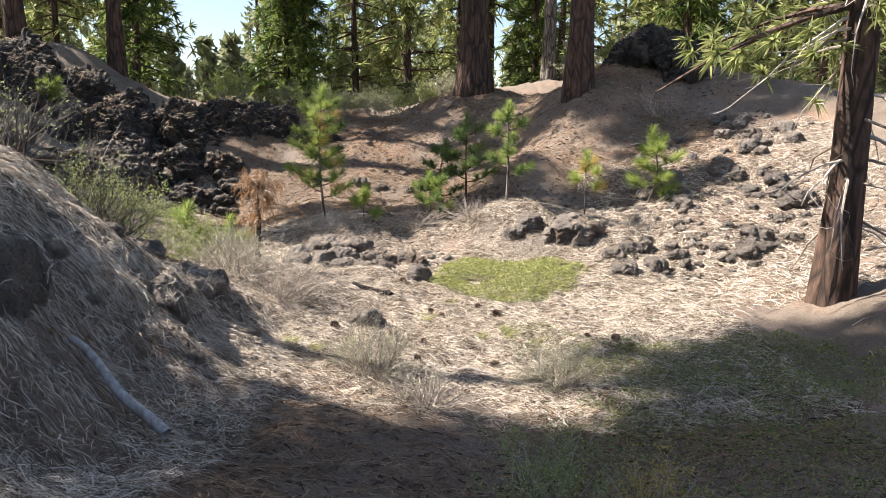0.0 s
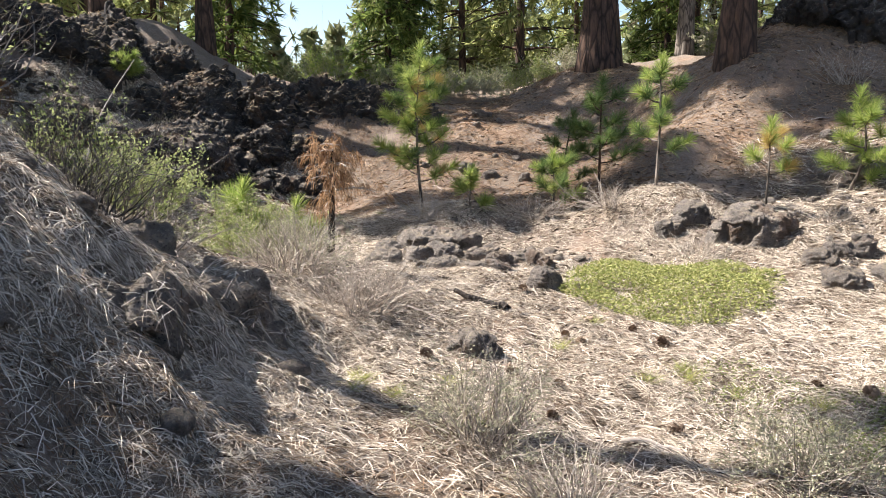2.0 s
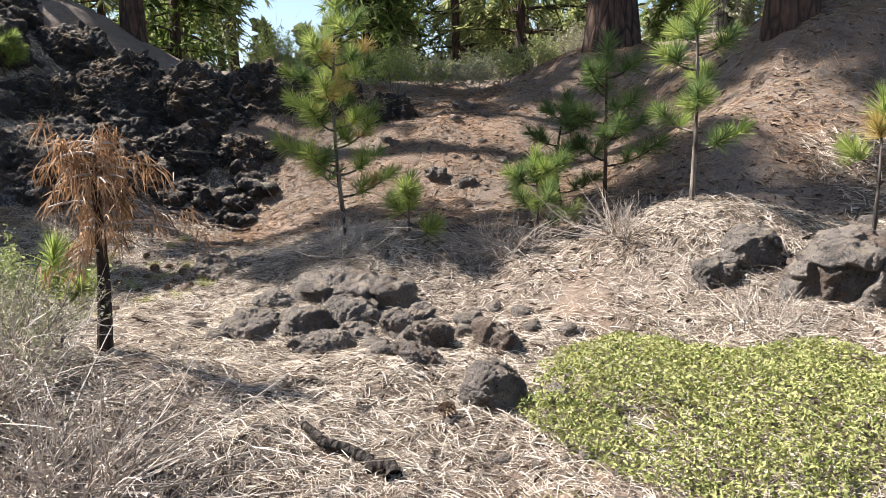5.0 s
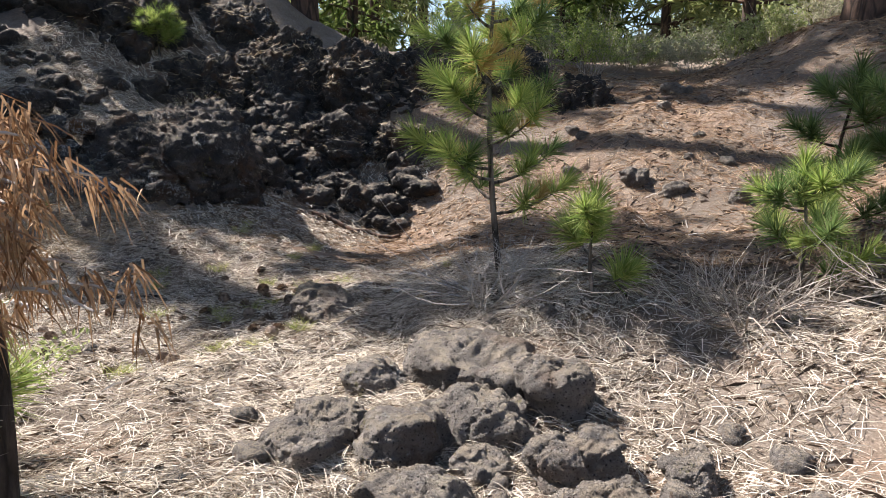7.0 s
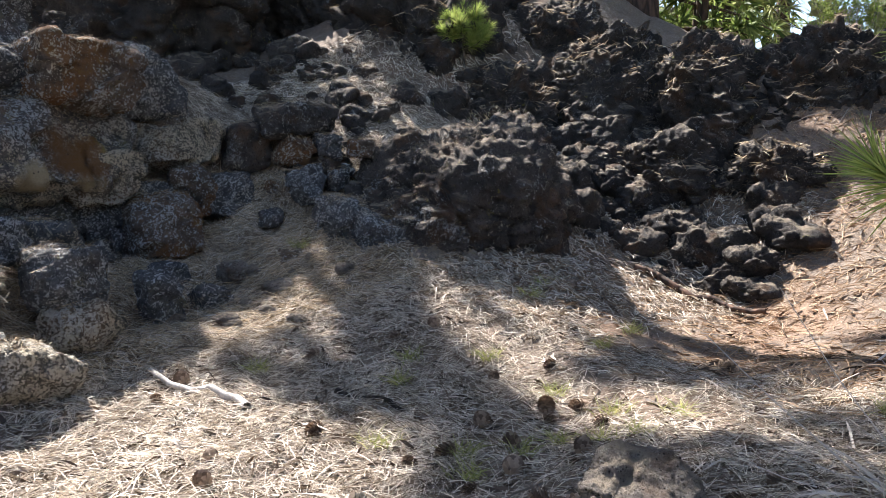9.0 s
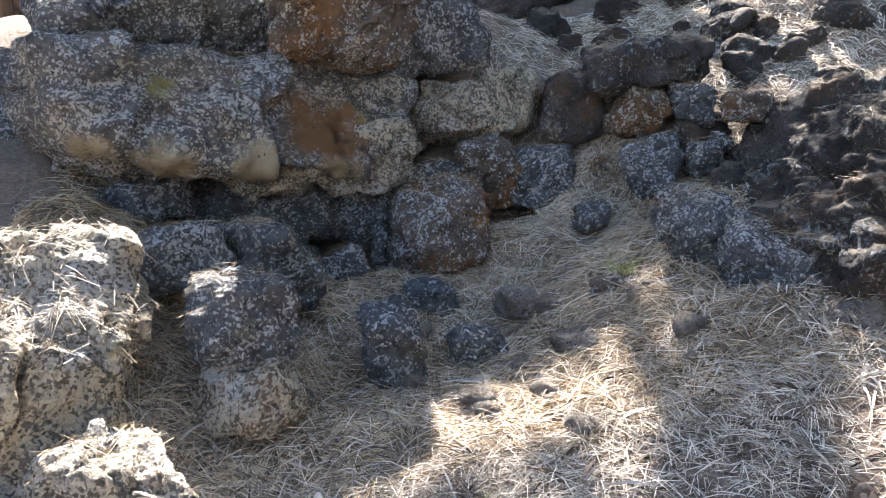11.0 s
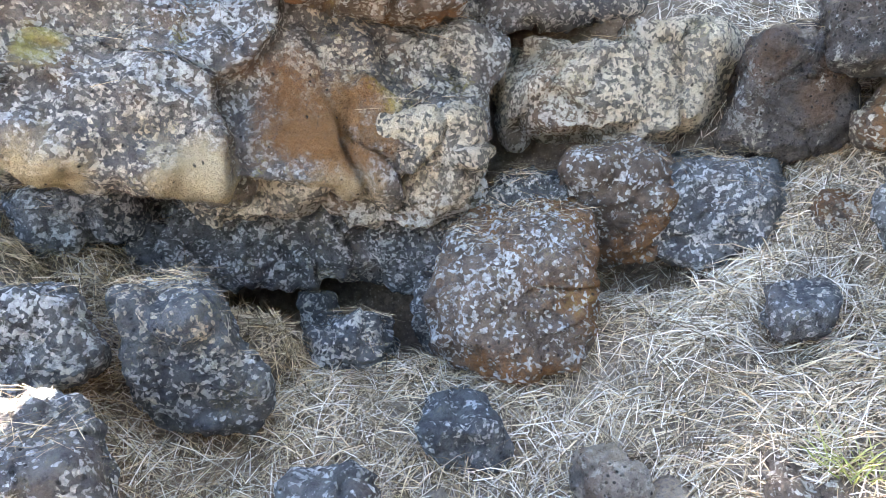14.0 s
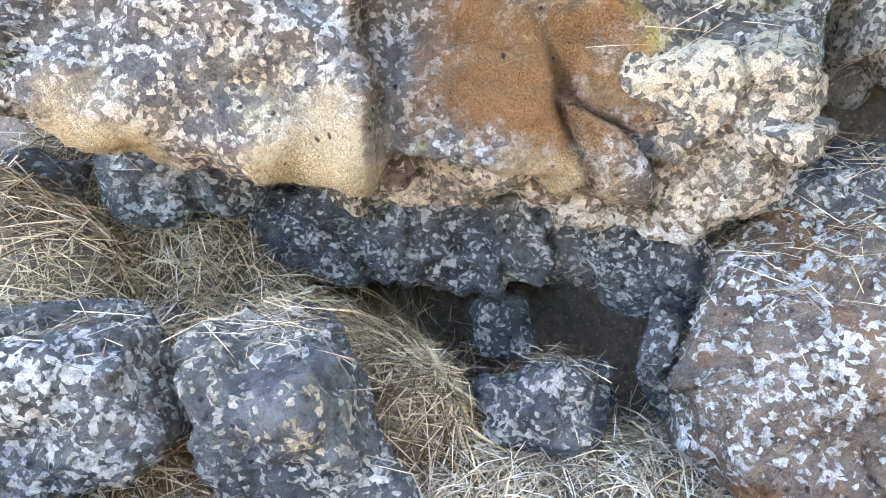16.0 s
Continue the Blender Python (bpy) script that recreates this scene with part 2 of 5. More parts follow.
def lichen_material(name, dark, pale, cream, flecks, rust, yellow=0.5, warm=0.5, spots=()):
    """Weathered lava under crusts of lichen: broad worn crust, small flecks, rust, moss and open pits."""
    m, nt, bsdf = nodes_of(name, 0.93)
    co = place_of(nt)

    def times(a, b):
        n = nt.nodes.new("ShaderNodeMath")
        n.operation = "MULTIPLY"
        for socket, value in zip(n.inputs, (a, b)):
            if isinstance(value, (int, float)):
                socket.default_value = value
            else:
                nt.links.new(value, socket)
        return n.outputs[0]

    fine = noise_tex(nt, co, 85, 4, 0.7)
    mid = noise_tex(nt, co, 20, 8, 0.75)
    warp = nt.nodes.new("ShaderNodeVectorMath")
    warp.operation = "MULTIPLY_ADD"
    noisy = nt.nodes.new("ShaderNodeTexNoise")
    noisy.inputs["Scale"].default_value, noisy.inputs["Detail"].default_value = 26, 5
    nt.links.new(co, noisy.inputs["Vector"])
    nt.links.new(noisy.outputs["Color"], warp.inputs[0])
    warp.inputs[1].default_value = (0.025, 0.025, 0.025)
    nt.links.new(co, warp.inputs[2])

    def plates(scale):
        cell = nt.nodes.new("ShaderNodeTexVoronoi")
        cell.inputs["Scale"].default_value = scale
        nt.links.new(warp.outputs[0], cell.inputs["Vector"])
        return cell

    def plus(a, b, weight):
        n = nt.nodes.new("ShaderNodeMath")
        n.operation = "MULTIPLY_ADD"
        nt.links.new(b, n.inputs[0])
        n.inputs[1].default_value = weight
        nt.links.new(a, n.inputs[2])
        return n.outputs[0]

    small, large = plates(80), plates(30)
    patch = noise_tex(nt, co, 3.4, 7, 0.7)
    tally = plus(plus(plus(times(small.outputs["Color"], 0.9), large.outputs["Color"], 0.3), patch, 1.1), fine, 0.6)
    tally = plus(tally, noise_tex(nt, co, 13, 8, 0.75), 1.3)
    lo = 2.34 - 0.36 * cream
    col = ramp(nt, noise_tex(nt, co, 3.2, 8, 0.7), (0.3, dark), (0.7, pale))
    col = mix(nt, ramp(nt, mid, (0.38, grey(0.6)), (0.55, grey(0))), col, tuple(0.5 * c for c in dark))
    if rust:
        col = mix(nt, times(ramp(nt, noise_tex(nt, co, 2.4, 6, 0.65), (0.57 - 0.1 * rust, grey(0)), (0.65 - 0.1 * rust, grey(rust))), ramp(nt, mid, (0.35, grey(0.4)), (0.5, grey(1)))), col, (0.25, 0.13, 0.06))
    tone = ramp(nt, noise_tex(nt, co, 1.9, 4), (0.52 - 0.2 * warm, (0.62, 0.63, 0.63)), (0.72 - 0.2 * warm, (0.68, 0.58, 0.43)))
    spot = ramp(nt, times(tally, 0.3), (0.3 * lo, grey(0)), (0.3 * lo + 0.012, grey(0.5)), (0.3 * lo + 0.045, grey(0.65)), (0.3 * lo + 0.07, grey(1.0)))
    col = mix(nt, spot, col, tone)
    seam = ramp(nt, small.outputs["Distance"], (0.35, grey(0)), (0.75, grey(0.5 * flecks)))
    col = mix(nt, times(seam, ramp(nt, mid, (0.4, grey(1)), (0.55, grey(0)))), col, tuple(0.4 * c for c in dark))
    # dark specks: uneven rock tone, and shade in fine pits put into colour
    col = mix(nt, ramp(nt, noise_tex(nt, co, 48, 7, 0.8), (0.34, grey(0.85)), (0.42, grey(0))), col, tuple(0.3 * c for c in dark))
    if yellow:
        moss = times(ramp(nt, noise_tex(nt, co, 5.0, 8, 0.75), (0.57, grey(0)), (0.66, grey(yellow))), ramp(nt, fine, (0.42, grey(0)), (0.56, grey(1))))
        col = mix(nt, moss, col, (0.36, 0.31, 0.07))
    for centre, reach, colour in spots:
        away = nt.nodes.new("ShaderNodeVectorMath")
        away.operation = "DISTANCE"
        co0 = nt.nodes.new("ShaderNodeTexCoord")
        nt.links.new(co0.outputs["Object"], away.inputs[0])
        away.inputs[1].default_value = centre
        ragged = nt.nodes.new("ShaderNodeMath")
        ragged.operation = "MULTIPLY_ADD"
        nt.links.new(noise_tex(nt, co, 9, 10, 0.75), ragged.inputs[0])
        ragged.inputs[1].default_value = reach * 2.0
        nt.links.new(away.outputs["Value"], ragged.inputs[2])
        worn = times(ramp(nt, ragged.outputs[0], (reach * 1.6, grey(0.92)), (reach * 2.1, grey(0))), ramp(nt, plus(times(small.outputs["Color"], 0.6), mid, 0.8), (0.38, grey(0.45)), (0.52, grey(1))))
        col = mix(nt, worn, col, colour)
    pits = nt.nodes.new("ShaderNodeTexVoronoi")
    pits.inputs["Scale"].default_value = 34
    nt.links.new(warp.outputs[0], pits.inputs["Vector"])
    gate = ramp(nt, pits.outputs["Color"], (0.66, grey(0)), (0.7, grey(1)))
    hole = times(ramp(nt, pits.outputs["Distance"], (0.1, grey(0.92)), (0.24, grey(0))), gate)
    col = mix(nt, hole, col, (0.022, 0.02, 0.018))
    nt.links.new(col, bsdf.inputs["Base Color"])
    first = bump(nt, bsdf, noise_tex(nt, co, 12, 10, 0.78), 1.0, 0.13)
    down = nt.nodes.new("ShaderNodeMath")
    down.operation = "SUBTRACT"
    nt.links.new(spot, down.inputs[0])
    nt.links.new(hole, down.inputs[1])
    second = bump(nt, bsdf, down.outputs[0], 0.8, 0.012, first)
    bump(nt, bsdf, fine, 0.8, 0.012, second)
    return m


def leaf_material(name, low, high, glow=0.35, scale=3.0):
    """Thin foliage that lets some light through; each leaf has its own tone."""
    m, nt, bsdf = nodes_of(name, 0.6)
    geo = nt.nodes.new("ShaderNodeNewGeometry")
    co = place_of(nt)
    blend = mix(nt, 0.5, geo.outputs["Random Per Island"], noise_tex(nt, co, scale, 3))
    col = ramp(nt, blend, (0.3, low), (0.7, high))
    nt.links.new(col, bsdf.inputs["Base Color"])
    thin = nt.nodes.new("ShaderNodeBsdfTranslucent")
    nt.links.new(col, thin.inputs[0])
    both = nt.nodes.new("ShaderNodeMixShader")
    both.inputs[0].default_value = glow
    nt.links.new(bsdf.outputs[0], both.inputs[1])
    nt.links.new(thin.outputs[0], both.inputs[2])
    nt.links.new(both.outputs[0], nt.nodes["Material Output"].inputs[0])
    return m


def bark_material(name, low, high, scale=6.0, cracks=0.85):
    m, nt, bsdf = nodes_of(name, 0.9)
    co = place_of(nt)
    stretch = nt.nodes.new("ShaderNodeMapping")
    stretch.inputs["Scale"].default_value = (1, 1, 0.22)
    nt.links.new(co, stretch.inputs[0])
    fac = noise_tex(nt, stretch.outputs[0], scale * 2, 6, 0.65)
    plates = nt.nodes.new("ShaderNodeTexVoronoi")
    plates.feature = "DISTANCE_TO_EDGE"
    plates.inputs["Scale"].default_value = scale
    nt.links.new(stretch.outputs[0], plates.inputs["Vector"])
    col = ramp(nt, fac, (0.35, low), (0.65, high))
    col = mix(nt, ramp(nt, plates.outputs["Distance"], (0.0, grey(cracks)), (0.12, grey(0))), col, (0.02, 0.016, 0.013))
    nt.links.new(col, bsdf.inputs["Base Color"])
    first = bump(nt, bsdf, plates.outputs["Distance"], cracks, 0.08)
    bump(nt, bsdf, fac, 0.7, 0.02, first)
    return m


EARTH = earth_material()
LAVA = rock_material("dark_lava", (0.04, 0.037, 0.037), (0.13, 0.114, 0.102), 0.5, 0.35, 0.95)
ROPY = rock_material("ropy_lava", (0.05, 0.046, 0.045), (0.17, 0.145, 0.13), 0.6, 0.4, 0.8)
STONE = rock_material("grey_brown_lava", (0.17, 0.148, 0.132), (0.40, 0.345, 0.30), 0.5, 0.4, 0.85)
CRUST = lichen_material("lichened_lava", (0.085, 0.09, 0.10), (0.23, 0.225, 0.225), 0.35, 0.7, 0.2, 0.3, 0.15)
CREAM = lichen_material("cream_crusted_lava", (0.13, 0.115, 0.10), (0.32, 0.28, 0.23), 1.0, 0.7, 0.4, 0.3, 1.0)
RUSTED = lichen_material("rusty_lichened_lava", (0.12, 0.09, 0.07), (0.26, 0.20, 0.16), 0.3, 0.6, 1.0, 0.35, 0.3)
LIP = (0.50, 0.40, 0.25)
OVERHANG = lichen_material("overhang_lava", (0.115, 0.11, 0.115), (0.29, 0.255, 0.225), 0.55, 0.8, 0.35, 0.7, 0.5,
                           (((0.55, -0.75, -0.3), 0.17, LIP), ((0.55, -0.4, -0.3), 0.17, LIP), ((0.58, 0.05, -0.28), 0.15, LIP), ((0.55, 0.5, -0.32), 0.16, LIP), ((0.5, 0.9, -0.3), 0.16, LIP),
                            ((0.58, 0.34, 0.0), 0.24, (0.22, 0.115, 0.05)), ((0.58, 0.48, -0.04), 0.23, (0.24, 0.125, 0.05)),
                            ((0.58, 0.72, 0.12), 0.16, (0.40, 0.34, 0.05)), ((0.6, 0.24, 0.18), 0.07, (0.40, 0.34, 0.06)), ((0.6, -0.4, 0.12), 0.1, (0.34, 0.30, 0.10))))
BARK = bark_material("pine_bark", (0.04, 0.028, 0.022), (0.15, 0.09, 0.063))
GREYBARK = bark_material("grey_bark", (0.10, 0.08, 0.065), (0.28, 0.24, 0.20), 9)
TWIG = leaf_material("grey_twig", (0.20, 0.165, 0.135), (0.54, 0.47, 0.40), 0.0)
DARKTWIG = leaf_material("dark_twig", (0.05, 0.042, 0.036), (0.22, 0.185, 0.155), 0.0)
# near-black: the sapling stem's backlit shade is in the colour; dark sticks share it
DARKBARK = bark_material("dark_backlit_bark", (0.02, 0.017, 0.015), (0.075, 0.06, 0.05), 20)
BLEACH = bark_material("bleached_wood", (0.3, 0.27, 0.24), (0.55, 0.51, 0.47), 14, 0.08)
STRAW = leaf_material("dry_straw", (0.15, 0.11, 0.075), (0.86, 0.76, 0.63), 0.15)
RUSTY = leaf_material("rust_needles", (0.20, 0.11, 0.06), (0.46, 0.33, 0.21), 0.15)
# one needle colour twice: brightened as if backlit, then darkened as in shade
TUFT = leaf_material("lit_young_pine_needles", (0.20, 0.29, 0.06), (0.46, 0.50, 0.16), 0.45)
SHADE_TUFT = leaf_material("shaded_young_pine_needles", (0.08, 0.14, 0.04), (0.22, 0.28, 0.10), 0.45)
TAN_TUFT = leaf_material("turning_pine_needles", (0.42, 0.28, 0.09), (0.55, 0.45, 0.16), 0.3)
FOREST = leaf_material("forest_foliage", (0.13, 0.165, 0.05), (0.42, 0.43, 0.17), 0.55, 0.8)
CEDAR = leaf_material("cedar_foliage", (0.06, 0.10, 0.025), (0.22, 0.27, 0.07), 0.5, 0.8)
BUSHLEAF = leaf_material("bush_leaves", (0.20, 0.25, 0.08), (0.46, 0.48, 0.22), 0.4)
SAGE = leaf_material("sage_leaves", (0.24, 0.24, 0.15), (0.46, 0.44, 0.30), 0.25)
MATLEAF = leaf_material("mat_leaves", (0.17, 0.20, 0.05), (0.44, 0.43, 0.17), 0.25)
LOWGREEN = leaf_material("low_green_leaves", (0.13, 0.17, 0.05), (0.34, 0.36, 0.14), 0.35)
DEADLEAF = leaf_material("dead_needles", (0.20, 0.105, 0.05), (0.48, 0.31, 0.18), 0.25)
FAR = leaf_material("far_foliage", (0.12, 0.15, 0.07), (0.30, 0.31, 0.16), 0.35, 0.15)
CONE = leaf_material("cone_scales", (0.12, 0.08, 0.055), (0.34, 0.25, 0.18), 0.0)
GRASS = leaf_material("green_grass", (0.22, 0.26, 0.06), (0.52, 0.50, 0.20), 0.35)
NEEDLE = leaf_material("fallen_needles", (0.11, 0.075, 0.042), (0.70, 0.54, 0.35), 0.1)
DARKBITS = leaf_material("dark_bits", (0.05, 0.036, 0.026), (0.16, 0.11, 0.075), 0.0)

# ---- shapes that several things share ----
def unit(v):
    return v / np.maximum(np.linalg.norm(v, axis=-1, keepdims=True), 1e-9)


def blades(base, way, length, width, droop=0.0):
    """Narrow blades that taper to a point and sag: five places and three triangles each."""
    n = len(base)
    length, width = np.broadcast_to(length, n)[:, None], np.broadcast_to(width, n)[:, None]
    droop = np.broadcast_to(droop, n)[:, None]
    side = unit(np.cross(way, rng.normal(size=(n, 3)))) * width / 2
    down = np.array([[0, 0, -1.0]])
    mid = base + way * length * 0.5 + down * droop * length * 0.25
    tip = base + way * length + down * droop * length
    v = np.stack([base - side, base + side, mid - side * 0.8, mid + side * 0.8, tip], 1).reshape(-1, 3)
    f = np.array([(0, 1, 3), (0, 3, 2), (2, 3, 4)])
    return v, (np.arange(n)[:, None, None] * 5 + f).reshape(-1, 3)


def leaves(centre, size, flat=0.0, slim=0.6):
    """Small diamond leaves, folded a little along the middle: four places and two triangles each."""
    n = len(centre)
    a = rng.normal(size=(n, 3))
    a[:, 2] *= 1 - flat
    a = unit(a)
    up = rng.normal(size=(n, 3)) * (1 - flat) + np.array([0, 0, flat * 2])
    b = unit(np.cross(a, up))
    size = np.broadcast_to(size, n)[:, None]
    fold = np.cross(a, b) * size * 0.15
    v = np.stack([centre - a * size / 2, centre + b * size * slim / 2 + fold, centre + a * size / 2, centre - b * size * slim / 2 + fold], 1).reshape(-1, 3)
    f = np.array([(0, 1, 2), (0, 2, 3)])
    return v, (np.arange(n)[:, None, None] * 4 + f).reshape(-1, 3)


def twigs(base, way, length, radius, bend=0.25, rings=4):
    """Thin three-sided rods that wander: faces of four corners."""
    n = len(base)
    length, radius = np.broadcast_to(length, n), np.broadcast_to(radius, n)
    side = unit(np.cross(way, rng.normal(size=(n, 3))))
    other = np.cross(way, side)
    lean = rng.normal(size=(n, 3)) * bend
    wobble = rng.normal(size=(n, 3)) * bend * 0.5
    vs = []
    for k in range(rings):
        s = k / (rings - 1)
        c = base + way * (length * s)[:, None] + lean * (length * s * s)[:, None] + wobble * (length * math.sin(3.1 * s))[:, None] * 0.5
        r = (radius * (1 - 0.8 * s))[:, None]
        for j in range(3):
            vs.append(c + r * (side * math.cos(j * 2.0944) + other * math.sin(j * 2.0944)))
    v = np.stack(vs, 1).reshape(-1, 3)
    f = [(k * 3 + j, k * 3 + (j + 1) % 3, k * 3 + 3 + (j + 1) % 3, k * 3 + 3 + j) for k in range(rings - 1) for j in range(3)]
    return v, (np.arange(n)[:, None, None] * rings * 3 + np.array(f)).reshape(-1, 4)


def tube(points, radii, sides=10, rough=0.0, seed=0, lobes=0.0):
    """A round limb through points, with a knobbly skin; faces of four corners."""
    pts = np.asarray(points, float)
    n = len(pts)
    tan = unit(np.gradient(pts, axis=0))
    ref = np.array([0.0, 1, 0]) if abs(tan[0][2]) > 0.7 else np.array([0, 0, 1.0])
    a = unit(np.cross(tan, ref))
    b = np.cross(tan, a)
    th = np.linspace(0, 2 * np.pi, sides, endpoint=False)
    ring = a[:, None] * np.cos(th)[None, :, None] + b[:, None] * np.sin(th)[None, :, None]
    r = np.asarray(radii, float)[:, None] * np.ones((1, sides))
    if rough:
        q = np.concatenate([ring.reshape(-1, 3) * 2.2, ], 1) + (pts[:, None] * np.array([1, 1, 0.6])).repeat(sides, 1).reshape(-1, 3)
        r = r * (1 + rough * fbm(q * 1.7, 3, seed).reshape(n, sides))
        q2 = ring.reshape(-1, 3) * 9 + (pts[:, None] * np.array([0, 0, 1.2])).repeat(sides, 1).reshape(-1, 3)
        r = r * (1 + rough * 0.5 * ridged(q2, 2, seed).reshape(n, sides))
    v = (pts[:, None] + ring * r[:, :, None]).reshape(-1, 3)
    i, j = np.meshgrid(np.arange(n - 1), np.arange(sides), indexing="ij")
    k = (j + 1) % sides
    f = np.stack([i * sides + j, i * sides + k, (i + 1) * sides + k, (i + 1) * sides + j], -1).reshape(-1, 4)
    return v, f


balls = {}


def ball(level):
    if level not in balls:
        bm = bmesh.new()
        bmesh.ops.create_icosphere(bm, subdivisions=level, radius=1)
        balls[level] = (np.array([v.co[:] for v in bm.verts]), np.array([[v.index for v in f.verts] for f in bm.faces]))
        bm.free()
    return balls[level]


def rock_mesh(seed, size, level, mat, cuts=9, rough=0.1, keen=1.0, box=2.6, fine=0.012):
    """A broken lava block of half sizes (x, y, z): cut by planes, then worn and pitted."""
    r = np.random.default_rng(seed)
    v, f = ball(level)
    v = v.copy()
    v = v / (np.abs(v) ** box).sum(1, keepdims=True) ** (1 / box)
    planes = unit(r.normal(size=(cuts, 3)))
    reach = r.uniform(0.72, 0.98, cuts) * (1 + 0.055 * (box - 2))
    scale = np.ones(len(v)) * 1.02
    for nrm, d in zip(planes, reach):
        c = v @ nrm
        scale = np.minimum(scale, np.where(c > 0.05, d / np.maximum(c, 0.05), 9))
    v = v * (1 + keen * (np.minimum(scale, 1.05) - 1))[:, None]
    v = v / np.abs(v).max(0)
    size = np.array(size, float)
    w = v * size
    mean = size.mean()
    nrm = unit(v / size)
    amount = rough * mean * (fbm(w / mean * 1.4 + seed * 3.1, 4, seed) + 0.5 * ridged(w / mean * 2.6 + seed, 3, seed))
    if level > 4:
        amount = amount + fine * (fbm(w * 13 + seed, 3, seed + 5) + 0.6 * ridged(w * 7 + seed, 2, seed + 9))
    w = w + nrm * amount[:, None]
    return mesh_data("rock", w, f, mat, True)


def hewn_mesh(seed, size, level, mat, rough=0.05, sharp=15, chips=9, steps=0.05, cells=24, fine=0.011, tilt=0.17):
    """A block of half sizes (x, y, z) split along planes: flat faces, chipped corners, ledges and cracks."""
    r = np.random.default_rng(seed)
    v, f = ball(level)
    sides = unit(np.concatenate([np.eye(3), -np.eye(3)]) + r.normal(size=(6, 3)) * tilt)
    corner = unit(np.sign(r.normal(size=(chips, 3))) * r.uniform(0.15, 1, (chips, 3)))
    reach = np.concatenate([r.uniform(0.94, 1.04, 6), r.uniform(1.1, 1.45, chips)])
    planes = np.concatenate([sides, corner]) / reach[:, None]
    c = np.maximum(v @ planes.T, 0) ** sharp
    total = c.sum(1)
    size = np.array(size, float)
    mean = size.mean()
    w = v * (total ** (-1 / sharp))[:, None]
    w = w / np.abs(w).max(0) * size
    out = unit((c / total[:, None]) @ planes / size)
    q = w / mean
    q = q + 0.16 * np.stack([fbm(q * 2 + 7 * k, 3, seed + k) for k in range(3)], 1)
    seeds = q[r.integers(len(q), size=cells)]
    away = ((q[:, None] - seeds[None]) ** 2).sum(2)
    near = np.argmin(away, 1)
    two = np.sqrt(np.partition(away, 1, axis=1)[:, :2])
    gap = two[:, 1] - two[:, 0]
    lean = r.normal(size=(cells, 3))
    step = (0.8 * r.normal(size=cells)[near] + 1.6 * ((q - seeds[near]) * lean[near]).sum(1)) * np.clip(gap / 0.025, 0, 1)
    amount = steps * mean * (np.clip(step, -2, 2) - 0.9 * np.exp(-(gap / 0.018) ** 2))
    amount = amount + rough * mean * (fbm(q * 1.8 + seed * 3.1, 4, seed) + 0.5 * ridged(q * 3.4 + seed, 3, seed))
    amount = amount + fine * (1.3 * fbm(w * 14 + seed, 4, seed + 5) + ridged(w * 11 + seed, 3, seed + 9))
    return mesh_data("rock", w + out * amount[:, None], f, mat, True)


def place_rock(name, x, y, z, me, label, category="rock", turn=0.0, tip=0.0, group=""):
    ob = new(name, me)
    ob.matrix_basis = pose(x, y, z, tip, tip * 0.6, turn)
    return tagged(ob, label, category, group)

# ---- ground ----
def spread(lo, hi, step, out, n):
    """Even lines from lo to hi, then ever wider ones on both sides."""
    grow = np.geomspace(step, out, n).cumsum()
    return np.concatenate([lo - grow[::-1], np.arange(lo, hi, step), hi + grow])


def make_ground():
    gx, gy = spread(-9.5, 7.0, 0.075, 400, 40), spread(-1.5, 19.5, 0.075, 400, 40)
    x, y = np.meshgrid(gx, gy, indexing="ij")
    z = ground(x.ravel(), y.ravel())
    v = np.stack([x.ravel(), y.ravel(), z], 1)
    a, b = len(gx), len(gy)
    i, j = np.meshgrid(np.arange(a - 1), np.arange(b - 1), indexing="ij")
    k = i * b + j
    f = np.stack([k, k + b, k + b + 1, k + 1], -1).reshape(-1, 4)
    tagged(new("ground", mesh_data("ground", v, f, EARTH, True)), "dry forest ground covered in tan pine needles and straw", "ground", kind="structure")


make_ground()

# ---- rocks: the lichened wall of blocks ----
def block(seed, x, y, z, sx, sy, sz, mat=CRUST, level=5, turn=0.0, tip=0.0, rough=0.09, cuts=9, label="", name="boulder", box=3.2, fine=0.02):
    return place_rock(name, x, y, z, rock_mesh(seed, (sx, sy, sz), level, mat, cuts, rough, 1.0, box, fine), label, "boulder" if name == "boulder" else "rock", turn, tip)


WALL = "grey lava block crusted with pale lichen in the rock wall"
BROWN = "blocky brown lava rock in the wall"
DEEP = "shaded lichened rock at the back of the hollow"
LOOSE = "low brown stone half buried in needles"


def hewn(seed, x, y, z, sx, sy, sz, turn=0.0, mat=CRUST, level=6, label=WALL, name="boulder", tip=0.0, **shape):
    """A broken block whose local x looks out of the wall."""
    return place_rock(name, x, y, z, hewn_mesh(seed, (sx, sy, sz), level, mat, **shape), label, "boulder" if name == "boulder" else "rock", turn, tip)


# the overhang and the blocks above it
hewn(11, -7.86, 10.40, 1.4, 0.6, 1.08, 0.36, 19, OVERHANG, 7, "huge overhanging lava boulder with white, rust and yellow lichen", chips=10, steps=0.05, cells=34, rough=0.05, fine=0.012, sharp=14, tip=-7)
hewn(5, -7.86, 11.16, 1.14, 0.3, 0.3, 0.2, 12, CREAM, 7, "cream-crusted bulge under the lip of the overhang", chips=10, steps=0.06, rough=0.07)
hewn(3, -7.72, 10.62, 1.1, 0.26, 0.24, 0.13, 20, CREAM, 6, "cream-crusted bulge under the lip of the overhang", chips=10, steps=0.06, rough=0.08)
